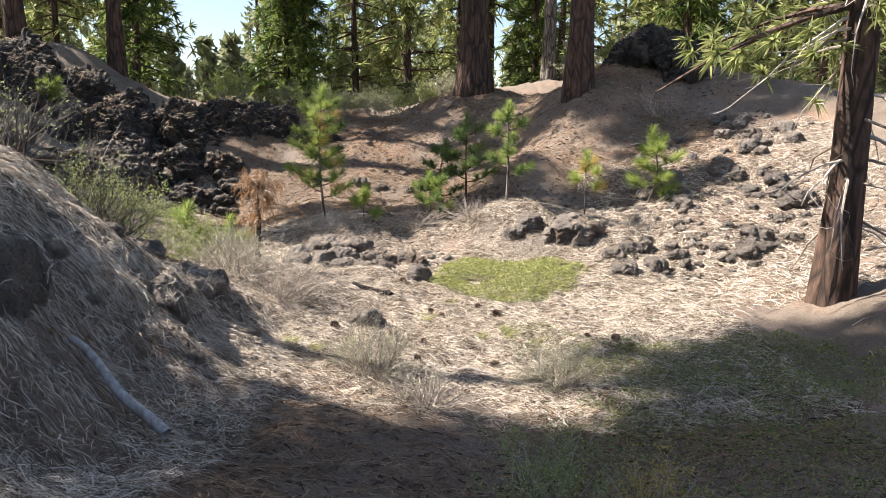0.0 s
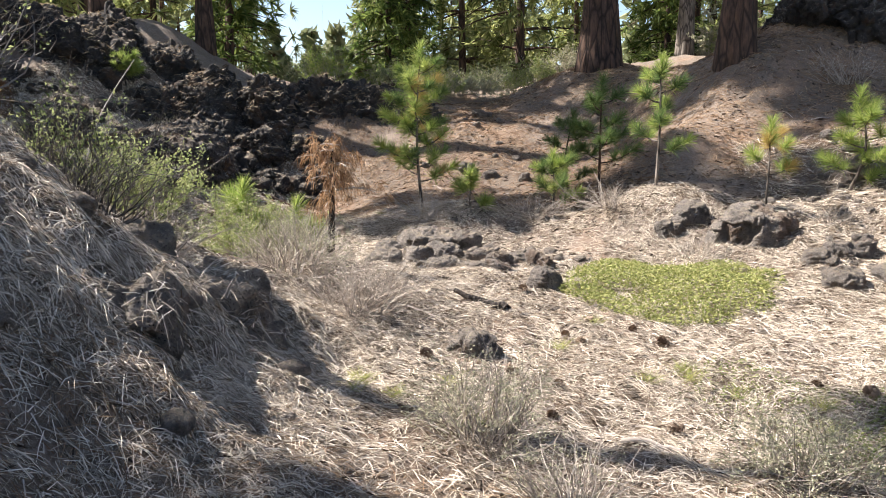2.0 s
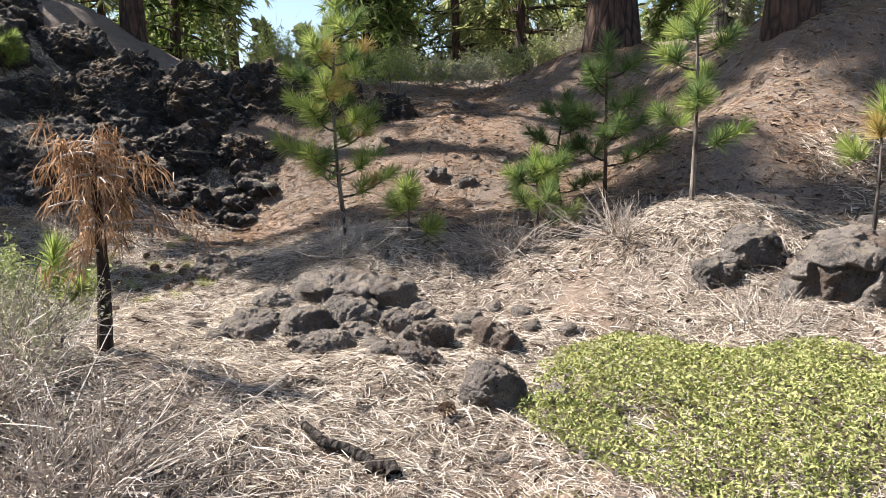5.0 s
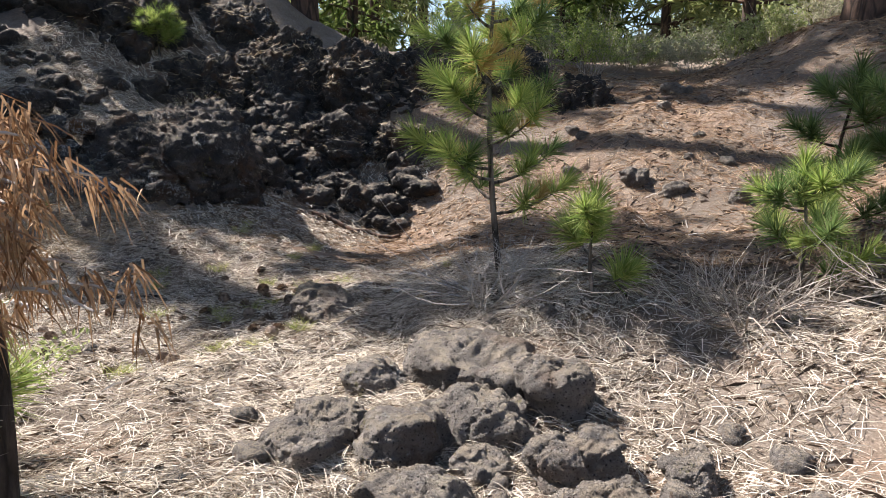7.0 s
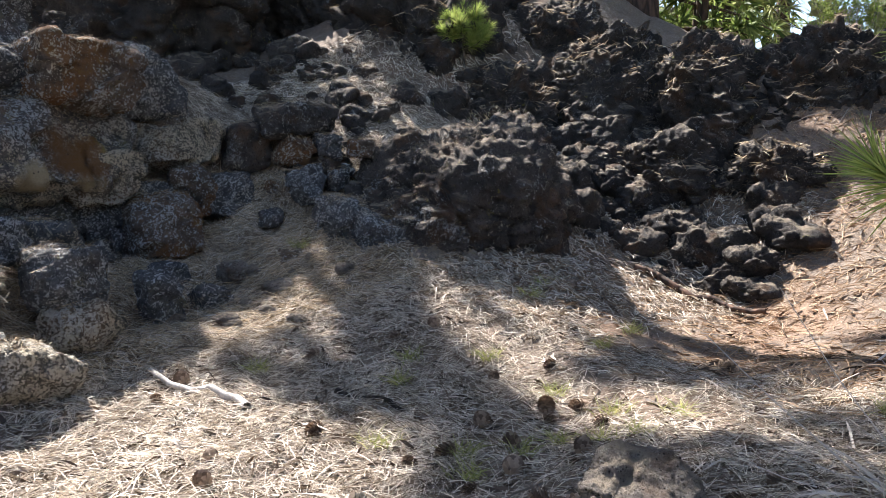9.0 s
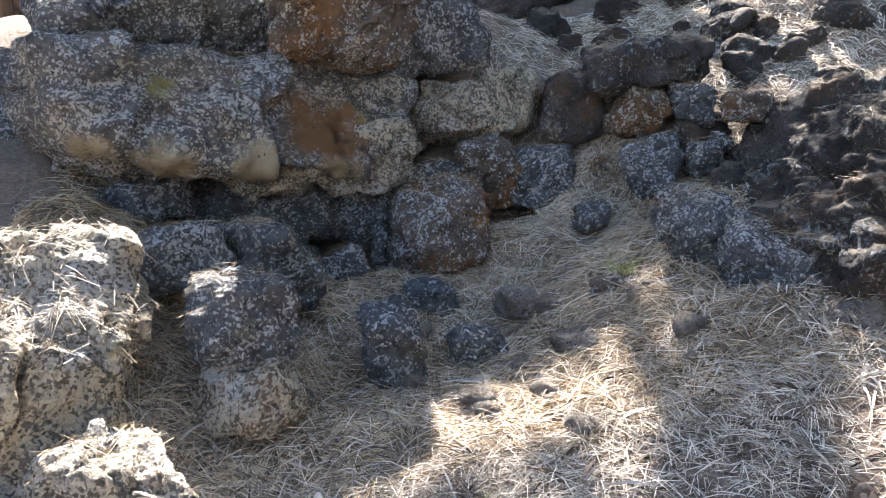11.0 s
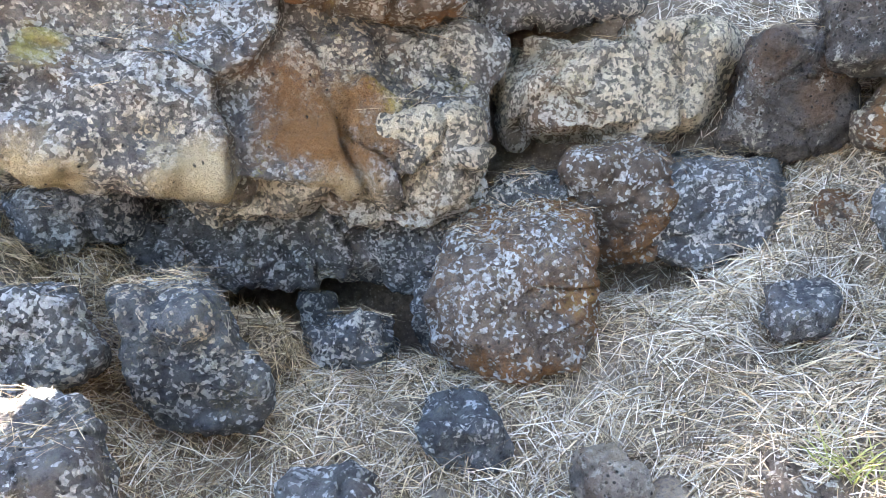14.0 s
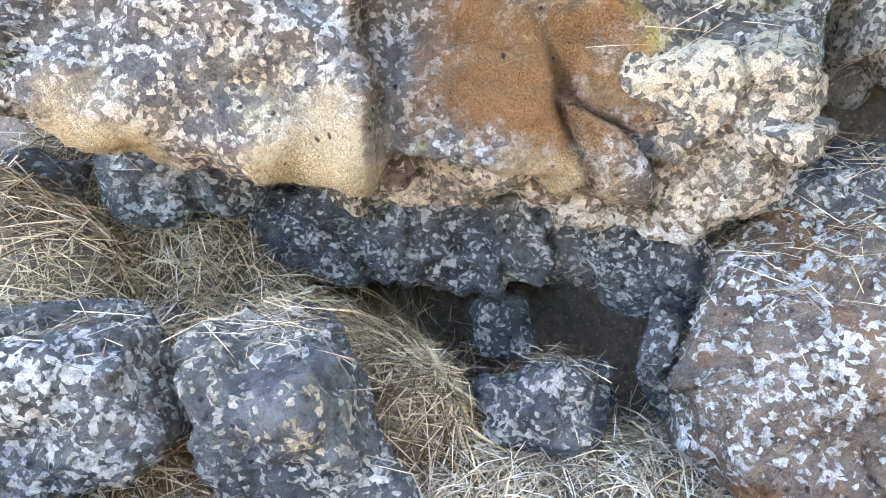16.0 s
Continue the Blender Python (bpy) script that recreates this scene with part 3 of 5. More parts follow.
hewn(6, -7.86, 10.1, 1.93, 0.5, 0.62, 0.24, 24, CRUST, 7, "upper lichened lava block on the overhang", steps=0.06)
hewn(7, -7.86, 11.02, 1.92, 0.42, 0.42, 0.28, 14, RUSTED, 7, "upper lava block with rusty and white lichen", steps=0.06)
hewn(9, -8.5, 9.1, 1.15, 0.7, 0.62, 0.75, 30, CRUST, 7, "large lichened lava boulder beside the overhang", steps=0.06)
hewn(12, -8.28, 11.87, 1.37, 0.4, 0.43, 0.23, -3, CREAM, 7, "straw-topped lava block with pale cream underside", steps=0.06)
hewn(2, -8.5, 11.55, 1.9, 0.5, 0.4, 0.3, 5, CRUST, 6, "lichened lava block above the straw-topped one", steps=0.06)
hewn(4, -8.75, 10.1, 2.3, 0.6, 1.0, 0.5, 18, CRUST, 6, "upper lichened lava block on the overhang", steps=0.06)
# the hollow under it
hewn(13, -8.75, 10.6, 0.6, 0.4, 1.3, 0.6, 20, CRUST, 6, DEEP)
hewn(36, -7.9, 10.58, 0.83, 0.2, 0.62, 0.17, 20, CRUST, 7, DEEP, steps=0.09, cells=30, rough=0.08)
hewn(33, -8.0, 11.2, 0.82, 0.2, 0.26, 0.17, 10, CRUST, 6, DEEP, steps=0.09, rough=0.08)
hewn(41, -7.58, 9.98, 1.0, 0.18, 0.24, 0.14, 45, CRUST, 6, "rounded lichened stone wedged under the lip", sharp=7)
hewn(42, -7.8, 10.08, 0.76, 0.15, 0.3, 0.13, 40, CRUST, 6, "greenish lichened slab in the hollow", steps=0.08)
hewn(38, -7.81, 10.79, 0.56, 0.07, 0.08, 0.09, 20, CRUST, 5, "small pale stone between two dark holes", "rock", sharp=9)
hewn(39, -7.83, 11.25, 0.59, 0.12, 0.08, 0.16, 10, CRUST, 5, WALL, "rock")
# the row of blocks in front
hewn(14, -7.11, 10.6, 0.68, 0.22, 0.235, 0.22, 24, CRUST, 7, WALL, steps=0.035, sharp=20, chips=6, tip=4)
hewn(15, -6.9, 10.22, 0.78, 0.22, 0.21, 0.17, 38, CRUST, 7, WALL, steps=0.035, sharp=20, chips=6)
hewn(37, -7.52, 11.0, 0.54, 0.16, 0.14, 0.13, 17, CRUST, 6, WALL, steps=0.06)
hewn(43, -7.24, 11.42, 0.38, 0.16, 0.12, 0.12, 8, CRUST, 5, WALL, "rock")
hewn(16, -7.61, 11.56, 0.73, 0.26, 0.29, 0.25, 4, RUSTED, 7, "rounded rust-brown lava rock with white lichen", sharp=8, steps=0.04, tip=6)
hewn(17, -8.0, 11.94, 0.98, 0.24, 0.21, 0.25, -5, RUSTED, 6, "smooth rounded brown-grey rock in the wall", sharp=8, steps=0.04)
hewn(44, -8.04, 12.3, 0.96, 0.24, 0.26, 0.19, -13, CRUST, 6, WALL, steps=0.05)
hewn(19, -7.95, 11.58, 0.97, 0.16, 0.17, 0.12, 3, CRUST, 6, "bluish lichened stone wedged under the overhang", steps=0.08)
hewn(23, -7.8, 12.62, 0.98, 0.06, 0.07, 0.07, 0, RUSTED, 5, "small rust-orange stone in a crack", "rock", sharp=8)
hewn(20, -7.46, 12.78, 1.02, 0.22, 0.16, 0.2, -14, CRUST, 6, BROWN, chips=5, sharp=26, tilt=0.28, steps=0.07)
hewn(21, -7.35, 13.04, 1.08, 0.22, 0.12, 0.19, -19, CRUST, 6, BROWN, chips=5, sharp=26, tilt=0.28, steps=0.07)
hewn(22, -7.75, 12.83, 1.33, 0.22, 0.17, 0.17, -14, RUSTED, 6, BROWN, chips=5, sharp=26, tilt=0.28, steps=0.07)
hewn(45, -7.57, 13.09, 1.36, 0.22, 0.13, 0.13, -19, CRUST, 5, BROWN, chips=5, sharp=26, tilt=0.28, steps=0.07)
hewn(46, -7.28, 13.24, 1.35, 0.17, 0.12, 0.08, -22, RUSTED, 5, "flat red-brown stone in the wall")
hewn(47, -8.1, 12.5, 1.36, 0.27, 0.21, 0.23, -8, ROPY, 6, "rough dark lava rock above the needle chute")
hewn(48, -7.9, 12.95, 1.6, 0.3, 0.4, 0.16, -14, ROPY, 6, "rough dark lava rock above the needle chute")
# the dark boulder and what lies at its foot
hewn(24, -6.72, 14.0, 0.62, 1.0, 0.98, 0.9, -20, ROPY, 7, "big dark ropy lava boulder with dry straw on it", sharp=6, chips=14, steps=0.05, cells=44, rough=0.08, fine=0.03)
hewn(25, -6.95, 12.77, 0.74, 0.26, 0.21, 0.22, -16, CRUST, 6, "lava block with white lichen beside the dark boulder", steps=0.06)
hewn(60, -6.62, 12.95, 0.56, 0.3, 0.27, 0.3, -22, CRUST, 7, "broken brown lava rock below the dark boulder", steps=0.06)
hewn(62, -6.2, 13.25, 0.66, 0.28, 0.22, 0.16, -32, ROPY, 6, "reddish broken lava at the foot of the dark boulder", steps=0.07)
hewn(65, -6.12, 13.2, 0.38, 0.28, 0.24, 0.18, -32, STONE, 6, "reddish broken lava at the foot of the dark boulder", steps=0.07)
hewn(61, -6.28, 12.75, 0.3, 0.18, 0.2, 0.14, -25, ROPY, 5, "rounded brown stone at the foot of the dark boulder", "rock", sharp=8)
# stones in the needle chute
hewn(29, -6.69, 11.2, 0.36, 0.14, 0.135, 0.22, 15, CRUST, 6, "upright dark lava stone in the needle litter", "rock", sharp=8, tip=8)
hewn(30, -6.83, 11.62, 0.2, 0.15, 0.19, 0.18, 6, CRUST, 6, "pale-topped lava stone in the needle litter", "rock", sharp=9)
hewn(31, -6.88, 12.31, 0.47, 0.11, 0.12, 0.11, -8, RUSTED, 5, LOOSE, "rock")
hewn(32, -7.46, 12.42, 0.75, 0.1, 0.1, 0.09, -8, CRUST, 5, LOOSE, "rock")
hewn(63, -6.7, 12.45, 0.36, 0.09, 0.09, 0.08, -11, STONE, 5, LOOSE, "rock", sharp=8)
hewn(64, -6.6, 12.05, 0.3, 0.12, 0.1, 0.08, 40, STONE, 5, LOOSE, "rock", sharp=8)
hewn(66, -7.0, 11.85, 0.42, 0.09, 0.08, 0.08, 20, STONE, 5, LOOSE, "rock", sharp=8)
# the near end of the wall, out in the sun
hewn(27, -6.46, 10.56, 0.6, 0.22, 0.2, 0.22, 30, CRUST, 6, WALL, steps=0.05)
hewn(28, -6.28, 10.64, 0.34, 0.2, 0.19, 0.14, 30, CREAM, 6, WALL, steps=0.05)
hewn(35, -7.4, 9.55, 0.7, 0.3, 0.3, 0.35, 20, CRUST, 6, WALL)
SUNLIT = "cream lava block below the sunlit boulder"
sunny = hewn(26, -6.3, 9.66, 0.42, 0.6, 0.62, 0.5, 20, CREAM, 7, "sunlit cream lava boulder topped with dry needles", steps=0.06)
sunny.matrix_basis = pose(-6.3, 9.66, 0.42, 0, 34, 20)
hewn(8, -5.9, 10.2, 0.2, 0.26, 0.22, 0.3, 25, CREAM, 6, SUNLIT, steps=0.06).matrix_basis = pose(-5.92, 10.16, 0.16, 0, 30, 25)
hewn(34, -5.6, 9.6, 0.05, 0.3, 0.34, 0.34, 20, CREAM, 6, SUNLIT, steps=0.06).matrix_basis = pose(-5.6, 9.62, 0.04, 0, 32, 20)

# ---- rocks: the dark lava ridge ----
RIDGE = "dark jagged lava outcrop on the ridge"


def crag(seed, x, y, z, sx, sy, sz, level=6, label=RIDGE):
    hewn(seed, x, y, z, sx, sy, sz, 37 * seed, LAVA, 7, label, sharp=6, chips=16, steps=0.1, cells=40, rough=0.13, fine=0.035, tilt=0.3)


crag(41, -7.4, 17.0, 1.55, 0.95, 0.75, 1.05)
crag(42, -6.3, 17.35, 1.5, 0.85, 0.7, 1.0)
crag(43, -5.25, 18.1, 1.6, 0.95, 0.7, 1.1)
crag(44, -4.3, 18.4, 1.5, 0.75, 0.6, 0.85)
crag(49, -3.25, 18.25, 1.25, 0.7, 0.5, 0.75)
crag(50, -8.6, 17.3, 2.35, 0.85, 0.8, 0.85)
crag(57, -9.9, 17.2, 2.95, 0.95, 0.9, 0.9)
crag(58, -9.5, 15.4, 2.45, 1.0, 1.0, 1.1)
crag(59, -11.0, 15.2, 2.9, 1.2, 1.2, 1.35)
crag(45, -11.5, 13.0, 2.7, 1.5, 1.9, 1.4, label="high dark lava cliff in shade")
crag(46, -8.9, 14.4, 1.4, 0.85, 0.6, 0.7)
crag(38, -7.9, 15.8, 1.5, 0.6, 0.6, 0.6)
crag(39, -6.2, 16.3, 0.85, 0.6, 0.45, 0.5)
crag(40, -5.15, 16.7, 0.85, 0.5, 0.4, 0.42)
crag(48, 4.9, 17.6, 3.45, 1.3, 0.9, 0.75, label="black lava mound under the trees")

# ---- rocks: bank and hollow ----
BANK = "dark rock breaking through the straw bank"
hewn(51, -2.86, 3.95, 0.85, 0.5, 0.6, 0.55, 20, STONE, 6, "mossy dark lava boulder on the shaded bank")
hewn(52, -2.62, 5.66, 0.4, 0.48, 0.5, 0.42, 12, STONE, 7, "dark overhanging rock in the straw bank", steps=0.08, rough=0.09, sharp=8)
hewn(75, -2.35, 6.55, 0.3, 0.36, 0.55, 0.34, 20, STONE, 7, "low dark rock ledge in the straw bank", steps=0.08, rough=0.09, sharp=8)
hewn(71, -2.95, 4.9, 0.95, 0.3, 0.34, 0.22, 20, STONE, 6, BANK, "rock", steps=0.08)
hewn(74, -2.75, 6.4, 0.72, 0.3, 0.26, 0.22, 35, STONE, 6, BANK, "rock", steps=0.08)
hewn(76, -3.2, 5.7, 1.15, 0.3, 0.4, 0.22, 10, STONE, 6, BANK, "rock", steps=0.08)
block(53, -1.98, 5.28, 0.12, 0.16, 0.15, 0.15, STONE, 5, label="dark rock at the foot of the bank", name="rock")
block(54, -2.15, 7.0, 0.2, 0.17, 0.15, 0.12, STONE, 5, label="dark rock in the straw bank", name="rock")
hewn(55, 2.0, 10.8, 0.28, 0.54, 0.4, 0.4, -15, STONE, 7, sharp=7, steps=0.07, label="large rounded grey-brown lava boulder, dark and hollow in front")
hewn(56, -0.8, 7.44, -0.1, 0.2, 0.16, 0.15, -20, STONE, 6, "dark pitted lava rock on the needles", "rock", sharp=8, steps=0.07)

CLUSTER = "weathered grey-brown lava rock in a low outcrop"


def outcrop():
    spots = ((-1.75, 11.0, 0.4, 0.15), (-2.17, 10.76, 0.19, 0.12), (-2.07, 10.08, 0.26, 0.1), (-1.72, 10.2, 0.25, 0.13), (-1.36, 10.2, 0.17, 0.1), (-1.0, 10.25, 0.18, 0.12),
             (-0.8, 9.95, 0.18, 0.13), (-0.58, 10.35, 0.14, 0.09), (-0.36, 9.9, 0.14, 0.13), (-0.75, 9.45, 0.15, 0.08), (-0.3, 9.15, 0.17, 0.13), (-1.22, 10.8, 0.24, 0.14),
             (-3.1, 11.72, 0.3, 0.16), (-1.5, 10.55, 0.3, 0.12), (-1.45, 9.85, 0.22, 0.09), (-1.0, 9.6, 0.14, 0.07), (0.0, 9.2, 0.1, 0.08), (1.07, 10.85, 0.18, 0.12), (1.35, 11.0, 0.22, 0.14))
    for k, (x, y, s, h) in enumerate(spots):
        me = hewn_mesh(260 + k, (s, s * 0.75, h * 1.1), 6, STONE, 0.09, 8, 12, 0.06, 16, 0.005, 0.25)
        place_rock("rock", x, y, ground_at(x, y) + h * 0.2, me, CLUSTER, "rock", 40 * k, 4, "rocks of the low outcrop")


outcrop()

PEBBLES = [rock_mesh(90 + k, (1.0, 0.75, 0.6), 3, STONE, 12, 0.16, 1.0, 2.4) for k in range(8)]
LUMPS = [hewn_mesh(110 + k, (1.0, 0.8, 0.65), 5, STONE, 0.1, 9, 12, 0.08, 16, 0.0, 0.25) for k in range(6)]
ROPES = [hewn_mesh(150 + k, (1.0, 0.8, 0.7), 4, ROPY, 0.14, 8, 12, 0.1, 16, 0.0, 0.25) for k in range(5)]
DARKS = [hewn_mesh(130 + k, (1.0, 0.8, 0.7), 5, LAVA, 0.16, 7, 14, 0.12, 20, 0.0, 0.3) for k in range(6)]


def rubble(count, cx, cy, rx, ry, small, large, kinds, label, group, seed, joined=False):
    """Loose stones strewn over an oval, more of them small than large; far ones are joined into one heap."""
    pieces = []
    r = np.random.default_rng(seed)
    for k in range(count):
        a, d = r.uniform(0, 6.283), math.sqrt(r.uniform())
        x, y = cx + rx * d * math.cos(a), cy + ry * d * math.sin(a)
        s = small + (large - small) * r.uniform() ** 2.5
        me = kinds[int(r.integers(len(kinds)))]
        m = Matrix.Translation((x, y, ground_at(x, y) + s * 0.18)) @ pose(0, 0, 0, r.uniform(-15, 15), r.uniform(-15, 15), r.uniform(0, 360)) @ Matrix.Scale(s, 4)
        if joined:
            v = np.array([w.co[:] for w in me.vertices])
            mm = np.array(m)
            pieces.append((v @ mm[:3, :3].T + mm[:3, 3], np.array([p.vertices[:] for p in me.polygons])))
            continue
        ob = new("rock", me)
        ob.matrix_basis = m
        tagged(ob, label, "rock", group)
    if joined:
        tagged(new("rubble", mesh_data("rubble", *join(pieces), kinds[0].materials[0], True)), label, "rubble", kind="stuff")


SLOPE, SLOPE_GROUP = "angular grey-brown lava stone on the slope", "stones on the open slope"
HOLLOW, HOLLOW_GROUP = "small loose lava stone on the needles", "loose stones in the hollow"
rubble(60, 4.2, 11.3, 1.7, 1.6, 0.06, 0.26, LUMPS, SLOPE, SLOPE_GROUP, 1)
rubble(40, 3.3, 9.7, 1.1, 0.7, 0.05, 0.2, LUMPS, SLOPE, SLOPE_GROUP, 2)
rubble(110, 4.3, 11.4, 1.9, 2.0, 0.03, 0.1, PEBBLES, "small broken lava stones on the slope", "", 14, True)
rubble(50, 5.2, 13.4, 1.6, 1.4, 0.06, 0.3, LUMPS, "broken lava stones higher on the slope", "", 3, True)
rubble(70, -5.6, 15.9, 1.2, 0.9, 0.06, 0.3, DARKS, "dark lava rubble below the ridge", "", 4, True)
rubble(60, -6.9, 15.3, 1.3, 0.8, 0.06, 0.3, DARKS, "dark lava rubble below the ridge", "", 5, True)
rubble(40, -1.2, 10.3, 1.4, 0.8, 0.025, 0.1, PEBBLES, HOLLOW, HOLLOW_GROUP, 6)
rubble(36, -2.5, 10.8, 2.4, 1.4, 0.02, 0.07, PEBBLES, HOLLOW, HOLLOW_GROUP, 7)
rubble(24, 0.3, 8.2, 1.6, 1.6, 0.02, 0.06, PEBBLES, HOLLOW, HOLLOW_GROUP, 8)
rubble(14, -1.5, 17.0, 1.6, 1.6, 0.06, 0.2, LUMPS, "brown stone on the bare slope", "stones on the bare slope", 9)
rubble(26, -6.6, 11.9, 0.7, 0.7, 0.03, 0.1, PEBBLES, "small dark stone among the needles by the wall", "stones by the wall", 10)
rubble(70, -8.2, 13.6, 1.2, 0.9, 0.05, 0.2, ROPES, "dark lava rocks on the straw ledge", "", 11, True)
rubble(40, -9.2, 13.2, 0.9, 0.9, 0.06, 0.24, ROPES, "dark lava rocks on the straw ledge", "", 15, True)
rubble(22, -2.3, 5.6, 0.8, 0.9, 0.03, 0.13, PEBBLES, "dark stone in the straw bank", "stones in the bank", 12)
rubble(60, -8.4, 16.2, 1.6, 1.2, 0.08, 0.36, DARKS, "dark lava rubble on the ridge", "", 13, True)

# ---- trees ----
def tree_mesh(seed, height, radius, low, levels, clumps, fan, size, taper=0.85):
    """Limbs and a ragged crown of needle sprays for a conifer."""
    r = np.random.default_rng(seed)
    limbs, centres, ways = [], [], []
    for k in range(levels):
        s = k / (levels - 1)
        z = low + (height * 0.97 - low) * s
        reach = radius * (1 - taper * s) * (0.55 + 0.45 * min(1, 4 * s + 0.45))
        for j in range(int(r.integers(3, 6))):
            a = r.uniform(0, 6.283)
            ln = reach * r.uniform(0.55, 1.12)
            rise = r.uniform(-0.25, 0.25)
            t = np.linspace(0, 1, 5)[:, None]
            way = np.array([math.cos(a), math.sin(a), rise])
            pts = np.array([0, 0, z]) + way * ln * t + np.array([0, 0, -0.22 * ln]) * t * t
            limbs.append(tube(pts, np.linspace(0.035, 0.008, 5) * (0.5 + ln / 3), 4))
            for c in range(clumps):
                u = r.uniform(0.22, 1.05)
                p = np.array([0, 0, z]) + way * ln * u + np.array([0, 0, -0.22 * ln * u * u])
                p = p + r.normal(size=3) * 0.12 * ln
                for q in range(fan):
                    centres.append(p)
                    ways.append(r.normal(size=3) + way * 0.8)
    base, way = np.array(centres), unit(np.array(ways))
    return join(limbs), blades(base, way, r.uniform(0.7, 1.3, len(base)) * size, size * 0.15, 0.25)


def trunk_points(height, lean, seed, n=14):
    r = np.random.default_rng(seed)
    t = np.linspace(0, 1, n)
    bend = np.cumsum(r.normal(size=(n, 2)) * 0.012 * height, 0) * 0.35
    return np.stack([lean[0] * t * height + bend[:, 0] * t, lean[1] * t * height + bend[:, 1] * t, t * height - 0.25], 1)


def make_tree(name, x, y, seed, height, girth, radius, low, bark, foliage, label, levels=14, clumps=5, fan=7, size=0.34, lean=(0, 0), rough=0.1, group="trees behind the ridge", taper=0.85):
    tree = thing(name, pose(x, y, ground_at(x, y)), label, "tree", group)
    pts = trunk_points(height, lean, seed)
    t = np.linspace(0, 1, len(pts))
    part("trunk", mesh_data("trunk", *tube(pts, girth / 2 * (1 - 0.8 * t) * (1 + 0.35 * np.exp(-t * height / 0.4)), 18, rough, seed), bark, True), tree)
    if levels:
        limbs, spray = tree_mesh(seed, height, radius, low, levels, clumps, fan, size, taper)
        tagged(part("limb_whorl", mesh_data("limb_whorl", *limbs, bark), tree), kind="stuff")
        part("crown", mesh_data("crown", *spray, foliage), tree)
    return tree


PINE = "tall pine with furrowed red-brown bark on the ridge"
make_tree("pine_tree", 0.86, 20.5, 1, 22, 0.85, 3.2, 7.5, BARK, FOREST, PINE, 12, 6, 8, 0.5, rough=0.12)
make_tree("pine_tree", 3.05, 16.6, 2, 20, 0.56, 2.8, 7.0, BARK, FOREST, PINE, 12, 6, 8, 0.5, lean=(0.02, 0.0), rough=0.1)
make_tree("pine_tree", 3.4, 23.8, 3, 18, 0.42, 2.6, 6.0, GREYBARK, FOREST, "slim grey-barked pine behind the ridge", 12, 6, 8, 0.5)
near_tree = make_tree("pine_tree", 4.42, 7.95, 4, 17, 0.38, 2.6, 3.2, BARK, FOREST, "pine with stringy bark and dead lower twigs", 12, 8, 26, 0.2, lean=(0.03, 0.0), rough=0.12, group="trees in the hollow")


def dead_limbs():
    r = np.random.default_rng(5)
    pieces = []
    for k in range(34):
        a, z = r.uniform(0, 6.283), r.uniform(0.7, 4.2)
        ln = r.uniform(0.5, 1.6)
        t = np.linspace(0, 1, 6)[:, None]
        way = np.array([math.cos(a), math.sin(a), r.uniform(-0.4, 0.1)])
        pts = np.array([0.03 * z, 0, z]) + way * ln * t + np.array([0, 0, -0.35 * ln]) * t * t + r.normal(size=(6, 3)) * 0.02
        pieces.append(tube(pts, np.linspace(0.02, 0.004, 6), 5))
        w = unit(way + r.normal(size=(5, 3)) * 0.6)
        pieces.append(twigs(pts[[2, 3, 3, 4, 5]], w, r.uniform(0.15, 0.5, 5), 0.005, 0.3))
    tagged(part("dead_twig_tangle", mesh_data("dead_twig_tangle", *join(pieces), TWIG), near_tree, label="bare dead grey lower branches"), kind="stuff")


dead_limbs()

# young conifers and cedars that make the green wall behind the ridge
FAR_LABEL = "sunlit conifer in the forest behind the ridge"
models = [
    make_tree("conifer", -3.2, 27, 21, 11, 0.26, 2.2, 0.6, BARK, FOREST, FAR_LABEL, 20, 6, 12, 0.36),
    make_tree("conifer", 0.6, 29, 22, 9, 0.22, 2.0, 0.4, BARK, FOREST, FAR_LABEL, 20, 7, 12, 0.34),
    make_tree("cedar", -5.2, 24.5, 23, 8, 0.24, 1.5, 0.3, BARK, CEDAR, "dark green cedar behind the ridge", 20, 7, 12, 0.32),
    make_tree("conifer", -12.2, 28, 24, 14, 0.34, 2.4, 1.4, BARK, FOREST, FAR_LABEL, 22, 7, 12, 0.4),
    make_tree("tall_pine", -6.6, 33, 25, 20, 0.45, 2.6, 4.0, BARK, CEDAR, "tall slender pine in the forest", 18, 7, 12, 0.45),
    make_tree("tall_pine", -13.0, 21.4, 26, 24, 0.42, 3.2, 11.0, BARK, FOREST, "tall pine with a bare lower trunk on the high ground", 10, 9, 12, 0.6),
    make_tree("tall_pine", -13.0, 6.0, 27, 24, 0.42, 1.7, 15.0, BARK, FOREST, "tall pine with a bare lower trunk on the high ground", 14, 9, 12, 0.6, taper=0.25),
]


